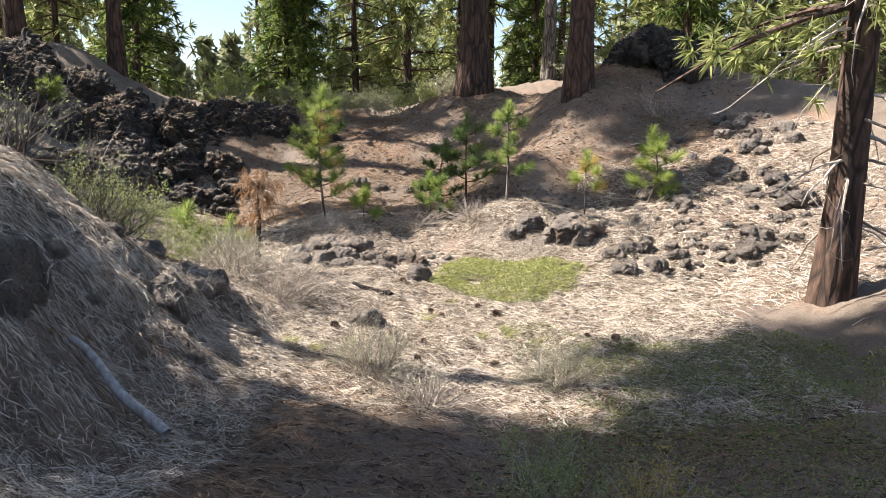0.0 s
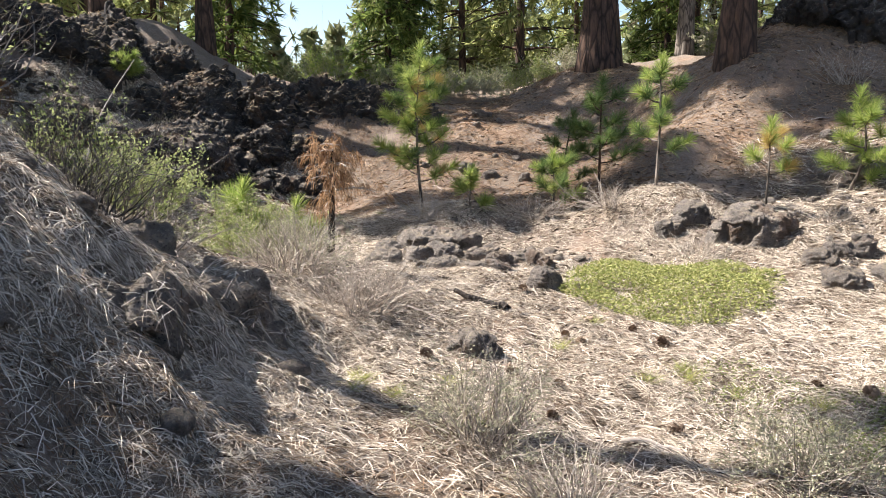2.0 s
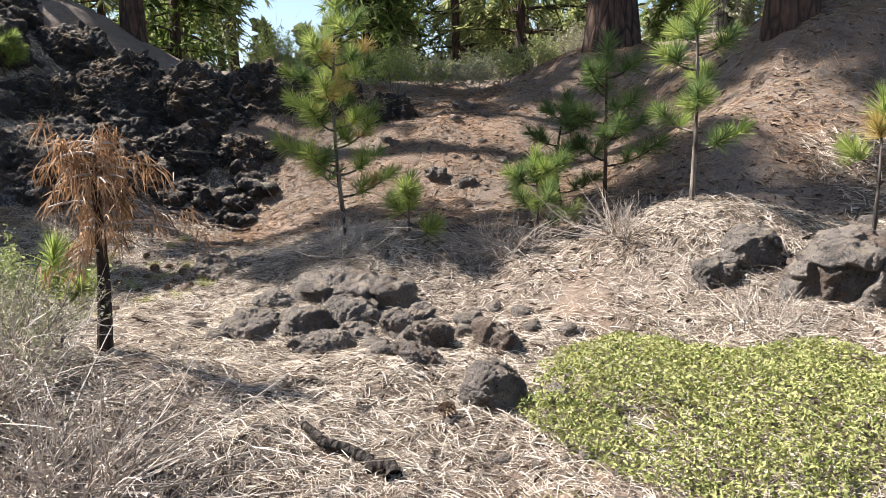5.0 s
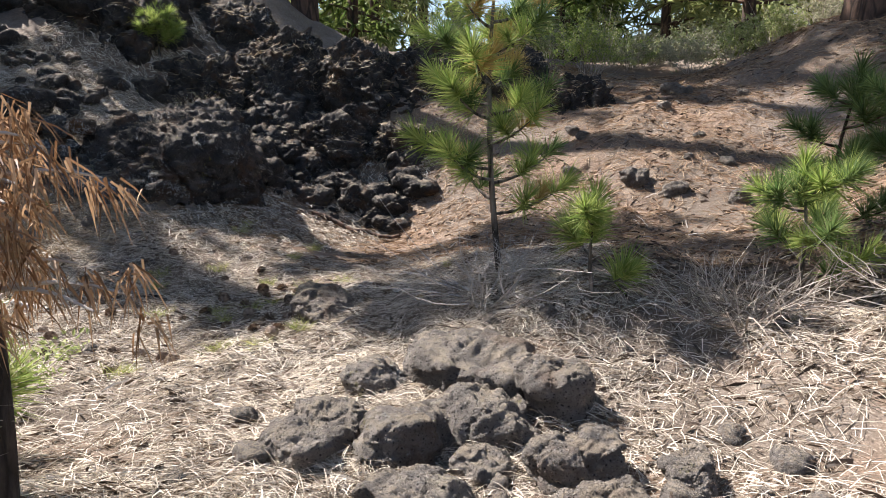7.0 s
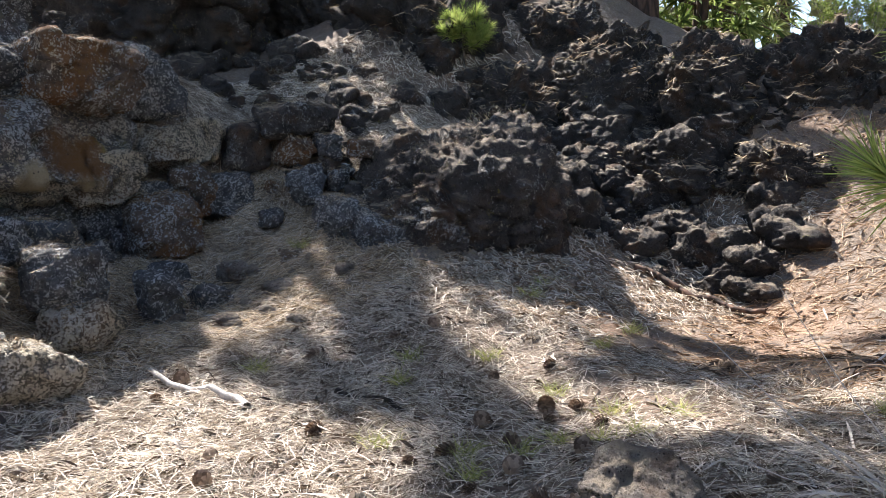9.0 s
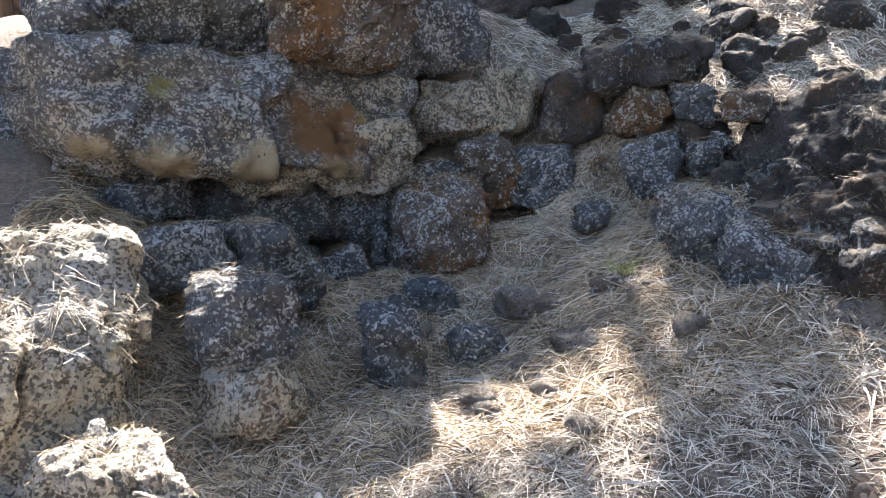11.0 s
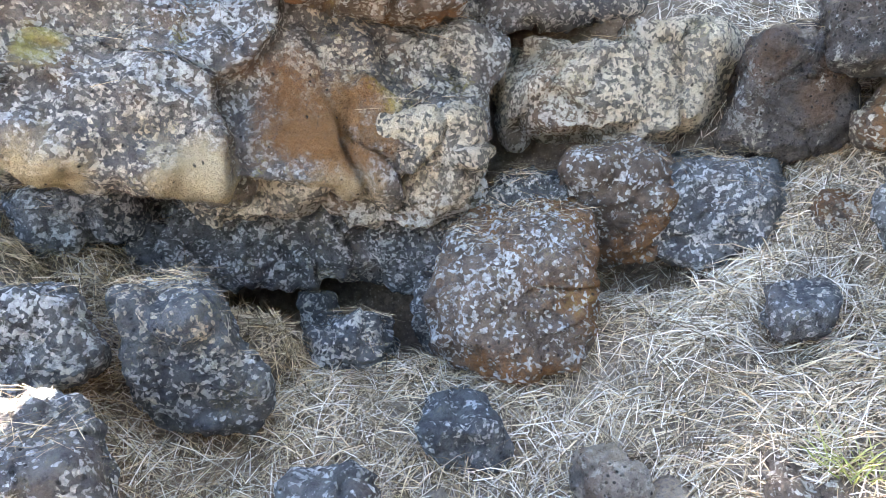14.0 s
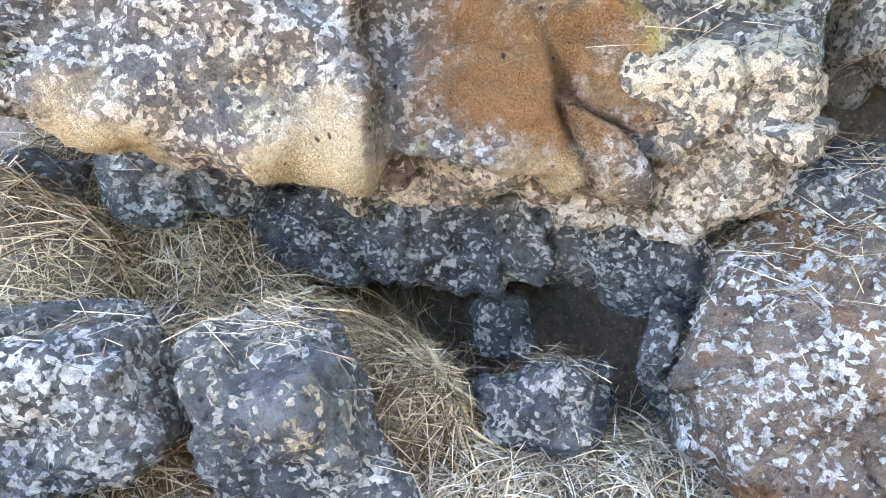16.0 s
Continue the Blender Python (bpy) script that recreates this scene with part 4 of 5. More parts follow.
def forest():
    r = np.random.default_rng(44)
    spots = ((-12.5, 24, 0), (-15.5, 26, 3), (-14.5, 36, 4), (-14, 31, 1), (-18, 31, 3), (-6, 28, 1), (-4.6, 24.6, 2), (-1.2, 25.2, 0), (-2.2, 32, 3), (2.0, 33, 4), (4.6, 29, 0),
             (6.2, 33, 3), (8.2, 27, 1), (10.5, 31, 3), (7.4, 22.5, 2), (10.2, 22, 0), (12.5, 26, 3), (14.5, 22, 1), (9.4, 18.2, 1), (13, 17.5, 3), (16, 27, 4), (-20, 25, 0), (-22, 34, 4), (-17, 21, 2),
             (-13.5, 19.5, 1), (-16.5, 17, 0), (-4, 38, 4), (0.5, 40, 3), (5, 39, 4), (10, 38, 0), (-18, 42, 4), (15, 36, 3), (20, 30, 0), (3.2, 25.4, 2), (-9.0, 21.5, 2))
    for x, y, k in spots:
        s = r.uniform(0.85, 1.2)
        copy_thing(models[k], pose(x, y, ground_at(x, y), r.uniform(-2, 2), r.uniform(-2, 2), r.uniform(0, 360)) @ Matrix.Scale(s, 4))
    # pines on the high ground beside the walk, whose shade falls across the hollow
    for x, y, k, s in ((-8.5, 4.9, 0, 1.05), (-10, 5.4, 3, 0.95), (-7.5, 3.0, 0, 1.0), (-9.5, 1.8, 3, 1.0), (-13.8, 13.4, 3, 0.9), (-7.0, -1.2, 1, 1.2),
                       (-13.2, 4.6, 6, 1.0), (-12.4, 7.7, 6, 1.0), (-11.6, 1.6, 6, 0.95), (-12.2, 2.6, 6, 1.0), (-8.4, 19.0, 5, 0.9), (-10.3, 17.9, 6, 1.0), (-12.4, 15.0, 5, 0.85)):
        copy_thing(models[k], pose(x, y, ground_at(x, y), 0, 0, 75 * k + 20 * x) @ Matrix.Scale(s, 4))


forest()


def far_woods():
    """The forest beyond: trunks and sprays that nobody could count."""
    r = np.random.default_rng(12)
    rods, sprays = [], []
    for k in range(150):
        a, d = r.uniform(-1.15, 1.0), r.uniform(42, 85)
        x, y = d * math.sin(a), d * math.cos(a)
        h = r.uniform(3.5, 8.5) if k % 4 else r.uniform(8, 15)
        if -0.42 < a < -0.26:
            h = min(h, 4.5)
        z0 = ground_at(x, y)
        rods.append(tube(np.array([(x, y, z0 - 0.2), (x, y, z0 + h * 0.5), (x, y, z0 + h)]), (0.2, 0.13, 0.03), 5))
        n = 150
        s = r.uniform(0.05, 1, n)
        rad = (1 - s) * h * 0.17 + 0.4
        an = r.uniform(0, 6.283, n)
        p = np.stack([x + rad * np.cos(an) * r.uniform(0.3, 1, n), y + rad * np.sin(an) * r.uniform(0.3, 1, n), z0 + s * h], 1)
        sprays.append(leaves(p, r.uniform(0.5, 1.2, n), 0.3, 0.55))
    tagged(new("far_trunks", mesh_data("far_trunks", *join(rods), BARK)), "trunks of the forest far off", "forest", kind="stuff")
    tagged(new("far_foliage", mesh_data("far_foliage", *join(sprays), FAR)), "hazy green foliage of the forest far off", "forest", kind="stuff")


far_woods()

# ---- young pines in the hollow ----
def tuft_mesh(seed, count, length, mat):
    """A bottle-brush of long needles about a shoot that points up."""
    r = np.random.default_rng(seed)
    s = r.uniform(0, 1, count)
    a = r.uniform(0, 6.283, count)
    open_ = 1.25 - 0.95 * s + r.normal(size=count) * 0.15
    way = np.stack([np.sin(open_) * np.cos(a), np.sin(open_) * np.sin(a), np.cos(open_)], 1)
    base = np.stack([0 * s, 0 * s, s * length * 0.55], 1)
    return mesh_data("needle_tuft", *blades(base, way, length * r.uniform(0.75, 1.1, count), 0.0055, 0.12), mat)


TUFTS = {m.name: [tuft_mesh(k, 150, 0.19, m) for k in range(3)] for m in (TUFT, SHADE_TUFT, TAN_TUFT)}


def young_pine(x, y, height, shoots, label, seed, mats=(TUFT,), girth=0.03, spread_=0.3, low=0.3, bark=GREYBARK):
    r = np.random.default_rng(seed)
    tree = thing("young_pine", pose(x, y, ground_at(x, y)), label, "young pine", "young pines in the hollow")
    t = np.linspace(0, 1, 9)
    bend = r.normal(size=2) * 0.05
    pts = np.stack([bend[0] * np.sin(3 * t) * height, bend[1] * np.sin(2.5 * t) * height, t * height - 0.05], 1)
    part("trunk", mesh_data("trunk", *tube(pts, girth / 2 * (1.15 - 0.75 * t), 8, 0.12, seed), bark, True), tree)

    def tuft(p, way, k):
        turn = Vector(way).to_track_quat("Z", "Y").to_matrix().to_4x4()
        part("needle_tuft", TUFTS[mats[k % len(mats)].name][k % 3], tree, Matrix.Translation(p) @ turn @ Matrix.Scale(r.uniform(0.8, 1.15), 4))

    tuft(pts[-1], (0.05, 0.02, 1), 0)
    tuft(pts[-1] - np.array([0, 0, 0.12]), (0.3, -0.2, 1), 1)
    tuft(pts[-1] - np.array([0, 0, 0.16]), (-0.35, -0.2, 0.9), 2)
    for k in range(shoots):
        z = low + (0.88 - low) * (k / max(1, shoots - 1)) + r.uniform(-0.03, 0.03)
        i = min(7, int(z * 8))
        p = pts[i] + (pts[i + 1] - pts[i]) * (z * 8 - i)
        a = 2.4 * k + r.uniform(-0.4, 0.4)
        ln = spread_ * (1.1 - 0.6 * z) * r.uniform(0.75, 1.2)
        u = np.linspace(0, 1, 5)[:, None]
        limb = p + np.array([math.cos(a), math.sin(a), 0.05]) * ln * u + np.array([0, 0, 0.3 * ln]) * u * u
        part("branch", mesh_data("branch", *tube(limb, np.linspace(0.3, 0.14, 5) * girth, 5), bark, True), tree)
        tuft(limb[-1], (math.cos(a), math.sin(a), 0.9), k + 3)
        tuft(limb[3], (math.cos(a + 1), math.sin(a + 1), 1.0), k + 4)
        if ln > 0.2:
            tuft(limb[2], (math.cos(a - 1.2), math.sin(a - 1.2), 0.8), k + 5)
    return tree


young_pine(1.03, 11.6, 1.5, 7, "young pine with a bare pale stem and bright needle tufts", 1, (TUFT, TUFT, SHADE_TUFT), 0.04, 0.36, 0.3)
young_pine(2.22, 11.2, 0.95, 4, "pine sapling with yellow-orange lower needles", 2, (TUFT, TUFT, TAN_TUFT, TAN_TUFT), 0.03, 0.28, 0.5)
young_pine(3.45, 12.1, 1.15, 9, "bushy light green young pine on the slope", 3, (TUFT,), 0.04, 0.38, 0.15)
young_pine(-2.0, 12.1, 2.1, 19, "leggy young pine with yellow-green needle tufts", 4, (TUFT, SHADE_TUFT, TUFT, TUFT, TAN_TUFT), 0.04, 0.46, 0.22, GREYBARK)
young_pine(-1.28, 11.7, 0.5, 3, "low pine seedling with two bright tufts", 5, (TUFT,), 0.025, 0.22, 0.2)
young_pine(-0.25, 12.2, 0.72, 6, "bushy low green pine seedling", 6, (TUFT, TUFT, SHADE_TUFT), 0.03, 0.3, 0.2)
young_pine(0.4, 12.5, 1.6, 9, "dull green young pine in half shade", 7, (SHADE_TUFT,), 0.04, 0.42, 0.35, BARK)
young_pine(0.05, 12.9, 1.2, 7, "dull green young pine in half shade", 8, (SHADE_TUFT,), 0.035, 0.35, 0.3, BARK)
young_pine(-8.3, 15.4, 0.6, 9, "bright green pine seedling on the dark ledge", 9, (TUFT,), 0.03, 0.25, 0.4)
young_pine(-3.25, 9.05, 0.75, 2, "pine seedling rising out of the bush", 10, (TUFT,), 0.02, 0.2, 0.6)
young_pine(-2.75, 9.1, 0.55, 1, "pine seedling rising out of the bush", 11, (TUFT,), 0.02, 0.2, 0.6)

# ---- shrubs ----
def shrub(name, x, y, radius, height, stems, leaf_count, leaf_size, foliage, label, seed, wood=TWIG, leafy=0.5, group="shrubs", flat=0.0):
    r = np.random.default_rng(seed)
    bush = thing(name, pose(x, y, ground_at(x, y)), label, "shrub", group)
    a = r.uniform(0, 6.283, stems)
    lean = r.uniform(0.1, 1.0, stems)
    start = np.stack([np.cos(a) * radius * 0.35 * r.uniform(0, 1, stems), np.sin(a) * radius * 0.35 * r.uniform(0, 1, stems), np.full(stems, -0.04)], 1)
    end = np.stack([np.cos(a) * radius * lean, np.sin(a) * radius * lean, height * r.uniform(0.55, 1.1, stems) * np.sqrt(1.05 - (lean * 0.85) ** 2)], 1)
    d = end - start
    ln = np.linalg.norm(d, axis=1)
    main = twigs(start, d / ln[:, None], ln, 0.0035 + 0.004 * r.uniform(0, 1, stems), 0.34, 6)
    n2 = stems * 4
    pick = r.integers(stems, size=n2)
    u = r.uniform(0.35, 1, n2)[:, None]
    b2 = start[pick] + d[pick] * u
    w2 = unit(d[pick] / ln[pick][:, None] + r.normal(size=(n2, 3)) * 0.55)
    l2 = r.uniform(0.08, 0.3, n2) * (0.4 + height)
    side = twigs(b2, w2, l2, 0.0024, 0.4)
    tagged(part("stem_tangle", mesh_data("stem_tangle", *main, wood), bush), kind="stuff")
    tagged(part("twig_tangle", mesh_data("twig_tangle", *side, wood), bush), kind="stuff")
    if leaf_count:
        pick = r.integers(n2, size=leaf_count)
        p = b2[pick] + w2[pick] * (l2[pick] * r.uniform(1 - leafy, 1.05, leaf_count))[:, None] + r.normal(size=(leaf_count, 3)) * 0.02
        tagged(part("foliage", mesh_data("foliage", *leaves(p, r.uniform(0.6, 1.3, leaf_count) * leaf_size, flat, 0.45), foliage), bush), kind="stuff")
    return bush


shrub("green_bush", -3.2, 8.9, 0.75, 0.62, 70, 8000, 0.03, BUSHLEAF, "green bitterbrush with small leaves", 1, leafy=0.9)
shrub("green_bush", -2.5, 8.55, 0.5, 0.35, 50, 2200, 0.024, SAGE, "pale grey-green brush beside the dead sapling", 2, leafy=0.8)
shrub("dry_brush", -1.75, 7.75, 0.85, 0.3, 190, 900, 0.02, STRAW, "tangle of dry grey twigs and straw", 3)
shrub("dry_brush", -2.35, 8.0, 0.7, 0.35, 110, 900, 0.022, SAGE, "tangle of dry grey twigs with sparse leaves", 4)
shrub("bank_bush", -3.35, 6.6, 0.75, 0.6, 90, 1600, 0.03, BUSHLEAF, "sprawling half-bare bush on top of the bank", 5, DARKTWIG, leafy=0.8)
shrub("dead_brush", -3.0, 6.35, 0.6, 0.4, 70, 0, 0.03, BUSHLEAF, "dark tangle of dead branches on the bank", 22, DARKTWIG)
shrub("dead_brush", -3.6, 5.9, 0.7, 0.55, 80, 300, 0.03, BUSHLEAF, "dark tangle of dead branches on the bank", 23, DARKTWIG)
shrub("bank_bush", -3.5, 7.5, 0.6, 0.6, 60, 5000, 0.03, BUSHLEAF, "green bush on the bank", 6, DARKTWIG, leafy=0.9)
shrub("sage_bush", -0.6, 6.05, 0.5, 0.42, 80, 4500, 0.016, SAGE, "wispy grey-green sagebrush in the open", 7)
shrub("sage_bush", -0.15, 5.5, 0.45, 0.2, 60, 700, 0.016, SAGE, "low dry sage twigs", 8)
shrub("sage_bush", 1.05, 6.1, 0.55, 0.3, 80, 4500, 0.018, SAGE, "grey-green sagebrush at the edge of the shade", 9)
shrub("yellow_bush", 0.55, 3.55, 0.42, 0.42, 40, 5000, 0.018, BUSHLEAF, "low yellow-green bush with small leaves in shade", 10, leafy=0.9)
shrub("yellow_bush", 1.05, 3.4, 0.3, 0.36, 24, 1400, 0.02, TAN_TUFT, "low bush with withered orange-yellow leaves", 11, leafy=0.6)
shrub("grey_brush", -1.9, 11.7, 0.75, 0.26, 60, 0, 0.02, SAGE, "heap of bleached dead branches under the young pine", 12, BLEACH)
shrub("grey_brush", -0.5, 11.9, 0.8, 0.22, 110, 0, 0.02, SAGE, "mat of grey dead twigs", 13)
shrub("grey_brush", 0.5, 11.6, 0.7, 0.2, 90, 0, 0.02, SAGE, "mat of grey dead twigs", 14)
shrub("grey_brush", 1.3, 10.3, 0.5, 0.18, 60, 0, 0.02, SAGE, "mat of grey dead twigs by the boulder", 15)
shrub("grey_brush", 2.9, 10.9, 0.5, 0.2, 50, 0, 0.02, SAGE, "mat of grey dead twigs on the slope", 16)
shrub("grey_brush", 4.6, 15.4, 0.8, 0.5, 70, 0, 0.02, SAGE, "bare grey brush below the black mound", 17)
shrub("grey_brush", -7.3, 15.0, 0.4, 0.4, 50, 600, 0.02, SAGE, "dry pale bush on the ledge", 18)
shrub("grey_brush", -3.0, 7.0, 0.5, 0.3, 60, 500, 0.02, STRAW, "bare twigs on the bank", 19)
shrub("green_bush", -5.9, 20.0, 0.7, 1.0, 50, 3000, 0.05, TUFT, "sunlit yellow-green bush behind the ridge", 20, leafy=0.9)
shrub("green_bush", -3.5, 20.5, 0.8, 1.1, 50, 3000, 0.05, TUFT, "sunlit yellow-green bush behind the ridge", 21, leafy=0.9)


def undergrowth():
    r = np.random.default_rng(3)
    for k in range(26):
        x, y = r.uniform(-14, 12), r.uniform(23.5, 30)
        shrub("underbrush", x, y, r.uniform(0.9, 1.5), r.uniform(0.9, 1.8), 30, 1500, 0.1, (FAR, SAGE, BUSHLEAF)[k % 3], "grey-green underbrush at the forest edge", 100 + k, leafy=0.9, group="underbrush behind the ridge")

    for k in range(10):
        x, y = r.uniform(-4.8, 0.3), r.uniform(20.8, 22.8)
        shrub("underbrush", x, y, r.uniform(0.5, 0.8), r.uniform(0.4, 0.8), 30, 1200, 0.06, (FAR, SAGE, BUSHLEAF)[k % 3], "grey-green underbrush at the forest edge", 140 + k, leafy=0.9, group="underbrush behind the ridge")


undergrowth()


def ground_cover(name, cx, cy, rx, ry, count, size, height, mat, label, seed):
    """Leaves of a low creeping mat, thinning out at a ragged edge."""
    r = np.random.default_rng(seed)
    a, d = r.uniform(0, 6.283, count), np.sqrt(r.uniform(0, 1, count))
    x, y = cx + rx * d * np.cos(a), cy + ry * d * np.sin(a)
    edge = 1 - d + 0.35 * fbm(np.stack([x * 2, y * 2, 0 * x], 1), 3, seed)
    keep = edge > r.uniform(0, 0.25, count)
    x, y, edge = x[keep], y[keep], edge[keep]
    z = ground(x, y) + np.clip(edge * 2, 0.15, 1) * height * r.uniform(0.1, 1, len(x))
    tagged(new(name, mesh_data(name, *leaves(np.stack([x, y, z], 1), r.uniform(0.6, 1.3, len(x)) * size, 0.3, 0.55), mat)), label, "ground cover", kind="stuff")


ground_cover("leaf_mat", 0.85, 9.35, 1.1, 0.95, 20000, 0.028, 0.15, MATLEAF, "yellow-green mat of low creeping leaves", 1)
ground_cover("low_plants", 2.6, 6.1, 1.9, 1.0, 15000, 0.024, 0.09, LOWGREEN, "low green plants in dappled shade", 2)
ground_cover("low_plants", 2.2, 4.4, 1.8, 1.2, 11000, 0.024, 0.09, LOWGREEN, "low green plants in the shade", 3)
ground_cover("low_plants", 1.3, 7.2, 0.8, 0.5, 1500, 0.025, 0.06, LOWGREEN, "thin green plants among the straw", 4)

# ---- the dead sapling, logs and cones ----
def make_sapling():
    r = np.random.default_rng(8)
    x, y = -2.36, 8.94
    tree = thing("dead_sapling", pose(x, y, ground_at(x, y)) @ Matrix.Scale(1.12, 4), "dead pine sapling with dark backlit stem and hanging rusty needles", "dead sapling")
    t = np.linspace(0, 1, 9)
    pts = np.stack([0.06 * t, 0.02 * np.sin(4 * t), t * 1.0 - 0.06], 1)
    part("trunk", mesh_data("trunk", *tube(pts, 0.03 * (1.2 - 0.8 * t), 9, 0.15, 4), DARKBARK, True), tree)
    for k in range(22):
        z = r.uniform(0.4, 1.0)
        a = 2.4 * k
        ln = r.uniform(0.12, 0.44) * (1.25 - 0.6 * z)
        u = np.linspace(0, 1, 5)[:, None]
        limb = np.array([0.06 * z, 0, z]) + np.array([math.cos(a), math.sin(a), 0.35]) * ln * u - np.array([0, 0, 0.35 * ln]) * u * u
        part("branch", mesh_data("branch", *tube(limb, np.linspace(0.008, 0.003, 5), 5), TWIG), tree)
        n = 66
        i = r.integers(1, 5, n)
        clump = r.normal(size=(4, 3)) * 0.05
        base = limb[i] + clump[i % 4] + r.normal(size=(n, 3)) * 0.018
        way = unit(np.array([0.4 * math.cos(a), 0.4 * math.sin(a), -1.0]) + r.normal(size=(n, 3)) * 0.65)
        part("dead_needles", mesh_data("dead_needles", *blades(base, way, r.uniform(0.05, 0.12, n), 0.0065, 0.4), DEADLEAF), tree, label="limp rust-brown needles")


make_sapling()


def log(name, a, b, thick, mat, label, seed):
    r = np.random.default_rng(seed)
    t = np.linspace(0, 1, 9)[:, None]
    p = np.array(a) + (np.array(b) - np.array(a)) * t + r.normal(size=(9, 3)) * thick * 0.35
    p[:, 2] = ground(p[:, 0], p[:, 1]) + thick * 0.4 + (np.array(a)[2] + (np.array(b)[2] - np.array(a)[2]) * t[:, 0])
    return tagged(new(name, mesh_data(name, *tube(p, thick / 2 * (1.15 - 0.5 * t[:, 0]), 9, 0.07, seed), mat, True)), label, "fallen branch")


def straight_branch():
    t = np.linspace(0, 1, 12)
    p = np.stack([-2.26 + 0.66 * t, 4.18 - 0.3 * t + 0.02 * np.sin(9 * t), 0.72 - 0.5 * t + 0.015 * np.sin(7 * t)], 1)
    p[:, 2] = np.maximum(p[:, 2], ground(p[:, 0], p[:, 1]) + 0.035)
    tagged(new("fallen_branch", mesh_data("fallen_branch", *tube(p, 0.022 + 0.014 * t, 9, 0.05, 3), BLEACH, True)), "bleached fallen branch leaning on the shaded bank", "fallen branch")


straight_branch()
log("fallen_branch", (-5.2, 11.15, 0.0), (-5.85, 10.85, 0.02), 0.045, BLEACH, "pale broken stick on the needles", 2)
log("fallen_branch", (-5.5, 14.9, 0.0), (-4.4, 15.1, 0.02), 0.06, BARK, "weathered stick below the rubble", 3)
log("fallen_branch", (0.15, 6.3, 0.0), (0.45, 6.28, 0.0), 0.035, TWIG, "short dry stick on the straw", 4)
log("fallen_branch", (-0.6, 8.3, 0.0), (-1.1, 8.5, 0.02), 0.06, DARKBARK, "rotten dark branch on the straw", 5)
log("fallen_branch", (-5.1, 11.6, 0.0), (-4.6, 11.75, 0.01), 0.035, DARKBARK, "dark stick on the needles", 6)


def cone_mesh(seed):
    """A pine cone: a core with whorls of open woody scales."""
    r = np.random.default_rng(seed)
    n = 60
    s = np.linspace(0.02, 1, n)
    a = 2.39996 * np.arange(n)
    rad = 0.032 * np.sin(np.pi * (0.12 + 0.86 * s)) ** 0.7
    c = np.stack([rad * 0.35 * np.cos(a), rad * 0.35 * np.sin(a), s * 0.1], 1)
    out = np.stack([np.cos(a), np.sin(a), 0.35 + 0.5 * s], 1)
    tan = np.stack([-np.sin(a), np.cos(a), 0 * a], 1)
    w = (rad * 0.42)[:, None]
    tip = c + out * rad[:, None] * 0.95
    thick = np.array([0, 0, 0.0025])
    v = np.stack([c - tan * w * 0.4, c + tan * w * 0.4, tip + tan * w, tip - tan * w, tip + out * 0.004 + thick], 1).reshape(-1, 3)
    f = (np.arange(n)[:, None, None] * 5 + np.array([(0, 1, 2), (0, 2, 3), (3, 2, 4), (0, 3, 4), (1, 4, 2)])).reshape(-1, 3)
    core, cf = ball(2)
    return mesh_data("pine_cone", *join([(v, f), (core * np.array([0.014, 0.014, 0.05]) + np.array([0, 0, 0.05]), cf)]), CONE)


def cones():
    r = np.random.default_rng(21)
    models_ = [cone_mesh(k) for k in range(3)]
    for k in range(58):
        if k < 26:
            x, y = r.normal(-4.0, 0.9), r.normal(11.2, 0.55)
        elif k < 44:
            x, y = r.uniform(-1.2, 2.2), r.uniform(5.8, 9.0)
        else:
            x, y = r.uniform(-5.5, -2.5), r.uniform(11.5, 14)
        ob = new("pine_cone", models_[k % 3])
        s = r.uniform(0.7, 1.1)
        ob.matrix_basis = Matrix.Translation((x, y, ground_at(x, y) + 0.028 * s)) @ pose(0, 0, 0, 90 + r.uniform(-25, 25), 0, r.uniform(0, 360)) @ Matrix.Translation((0, 0, -0.05 * s)) @ Matrix.Scale(s, 4)
        tagged(ob, "brown open pine cone lying on the needles", "pine cone", "pine cones on the needles")


cones()

def grass_tufts():
    r = np.random.default_rng(17)
    spots = [(r.uniform(-5.6, -2.6), r.uniform(10.9, 13.6)) for k in range(22)] + [(r.uniform(-1.5, 2.0), r.uniform(5.6, 9)) for k in range(14)] + [(-7.5, 13.9), (-8.0, 13.2), (-6.9, 12.4), (-3.6, 10.4)]
    for k, (x, y) in enumerate(spots):
        n = 60
        a = r.uniform(0, 6.283, n)
        way = unit(np.stack([np.cos(a) * 0.7, np.sin(a) * 0.7, r.uniform(0.5, 1.3, n)], 1))
        base = np.stack([r.normal(0, 0.03, n), r.normal(0, 0.03, n), np.full(n, -0.005)], 1)
        ob = new("grass_tuft", mesh_data("grass_tuft", *blades(base, way, r.uniform(0.07, 0.2, n), 0.004, 0.3), GRASS))
        ob.matrix_basis = pose(x, y, ground_at(x, y))
        tagged(ob, "thin yellow-green tuft of grass in the needles", "grass", "grass tufts in the hollow")


grass_tufts()

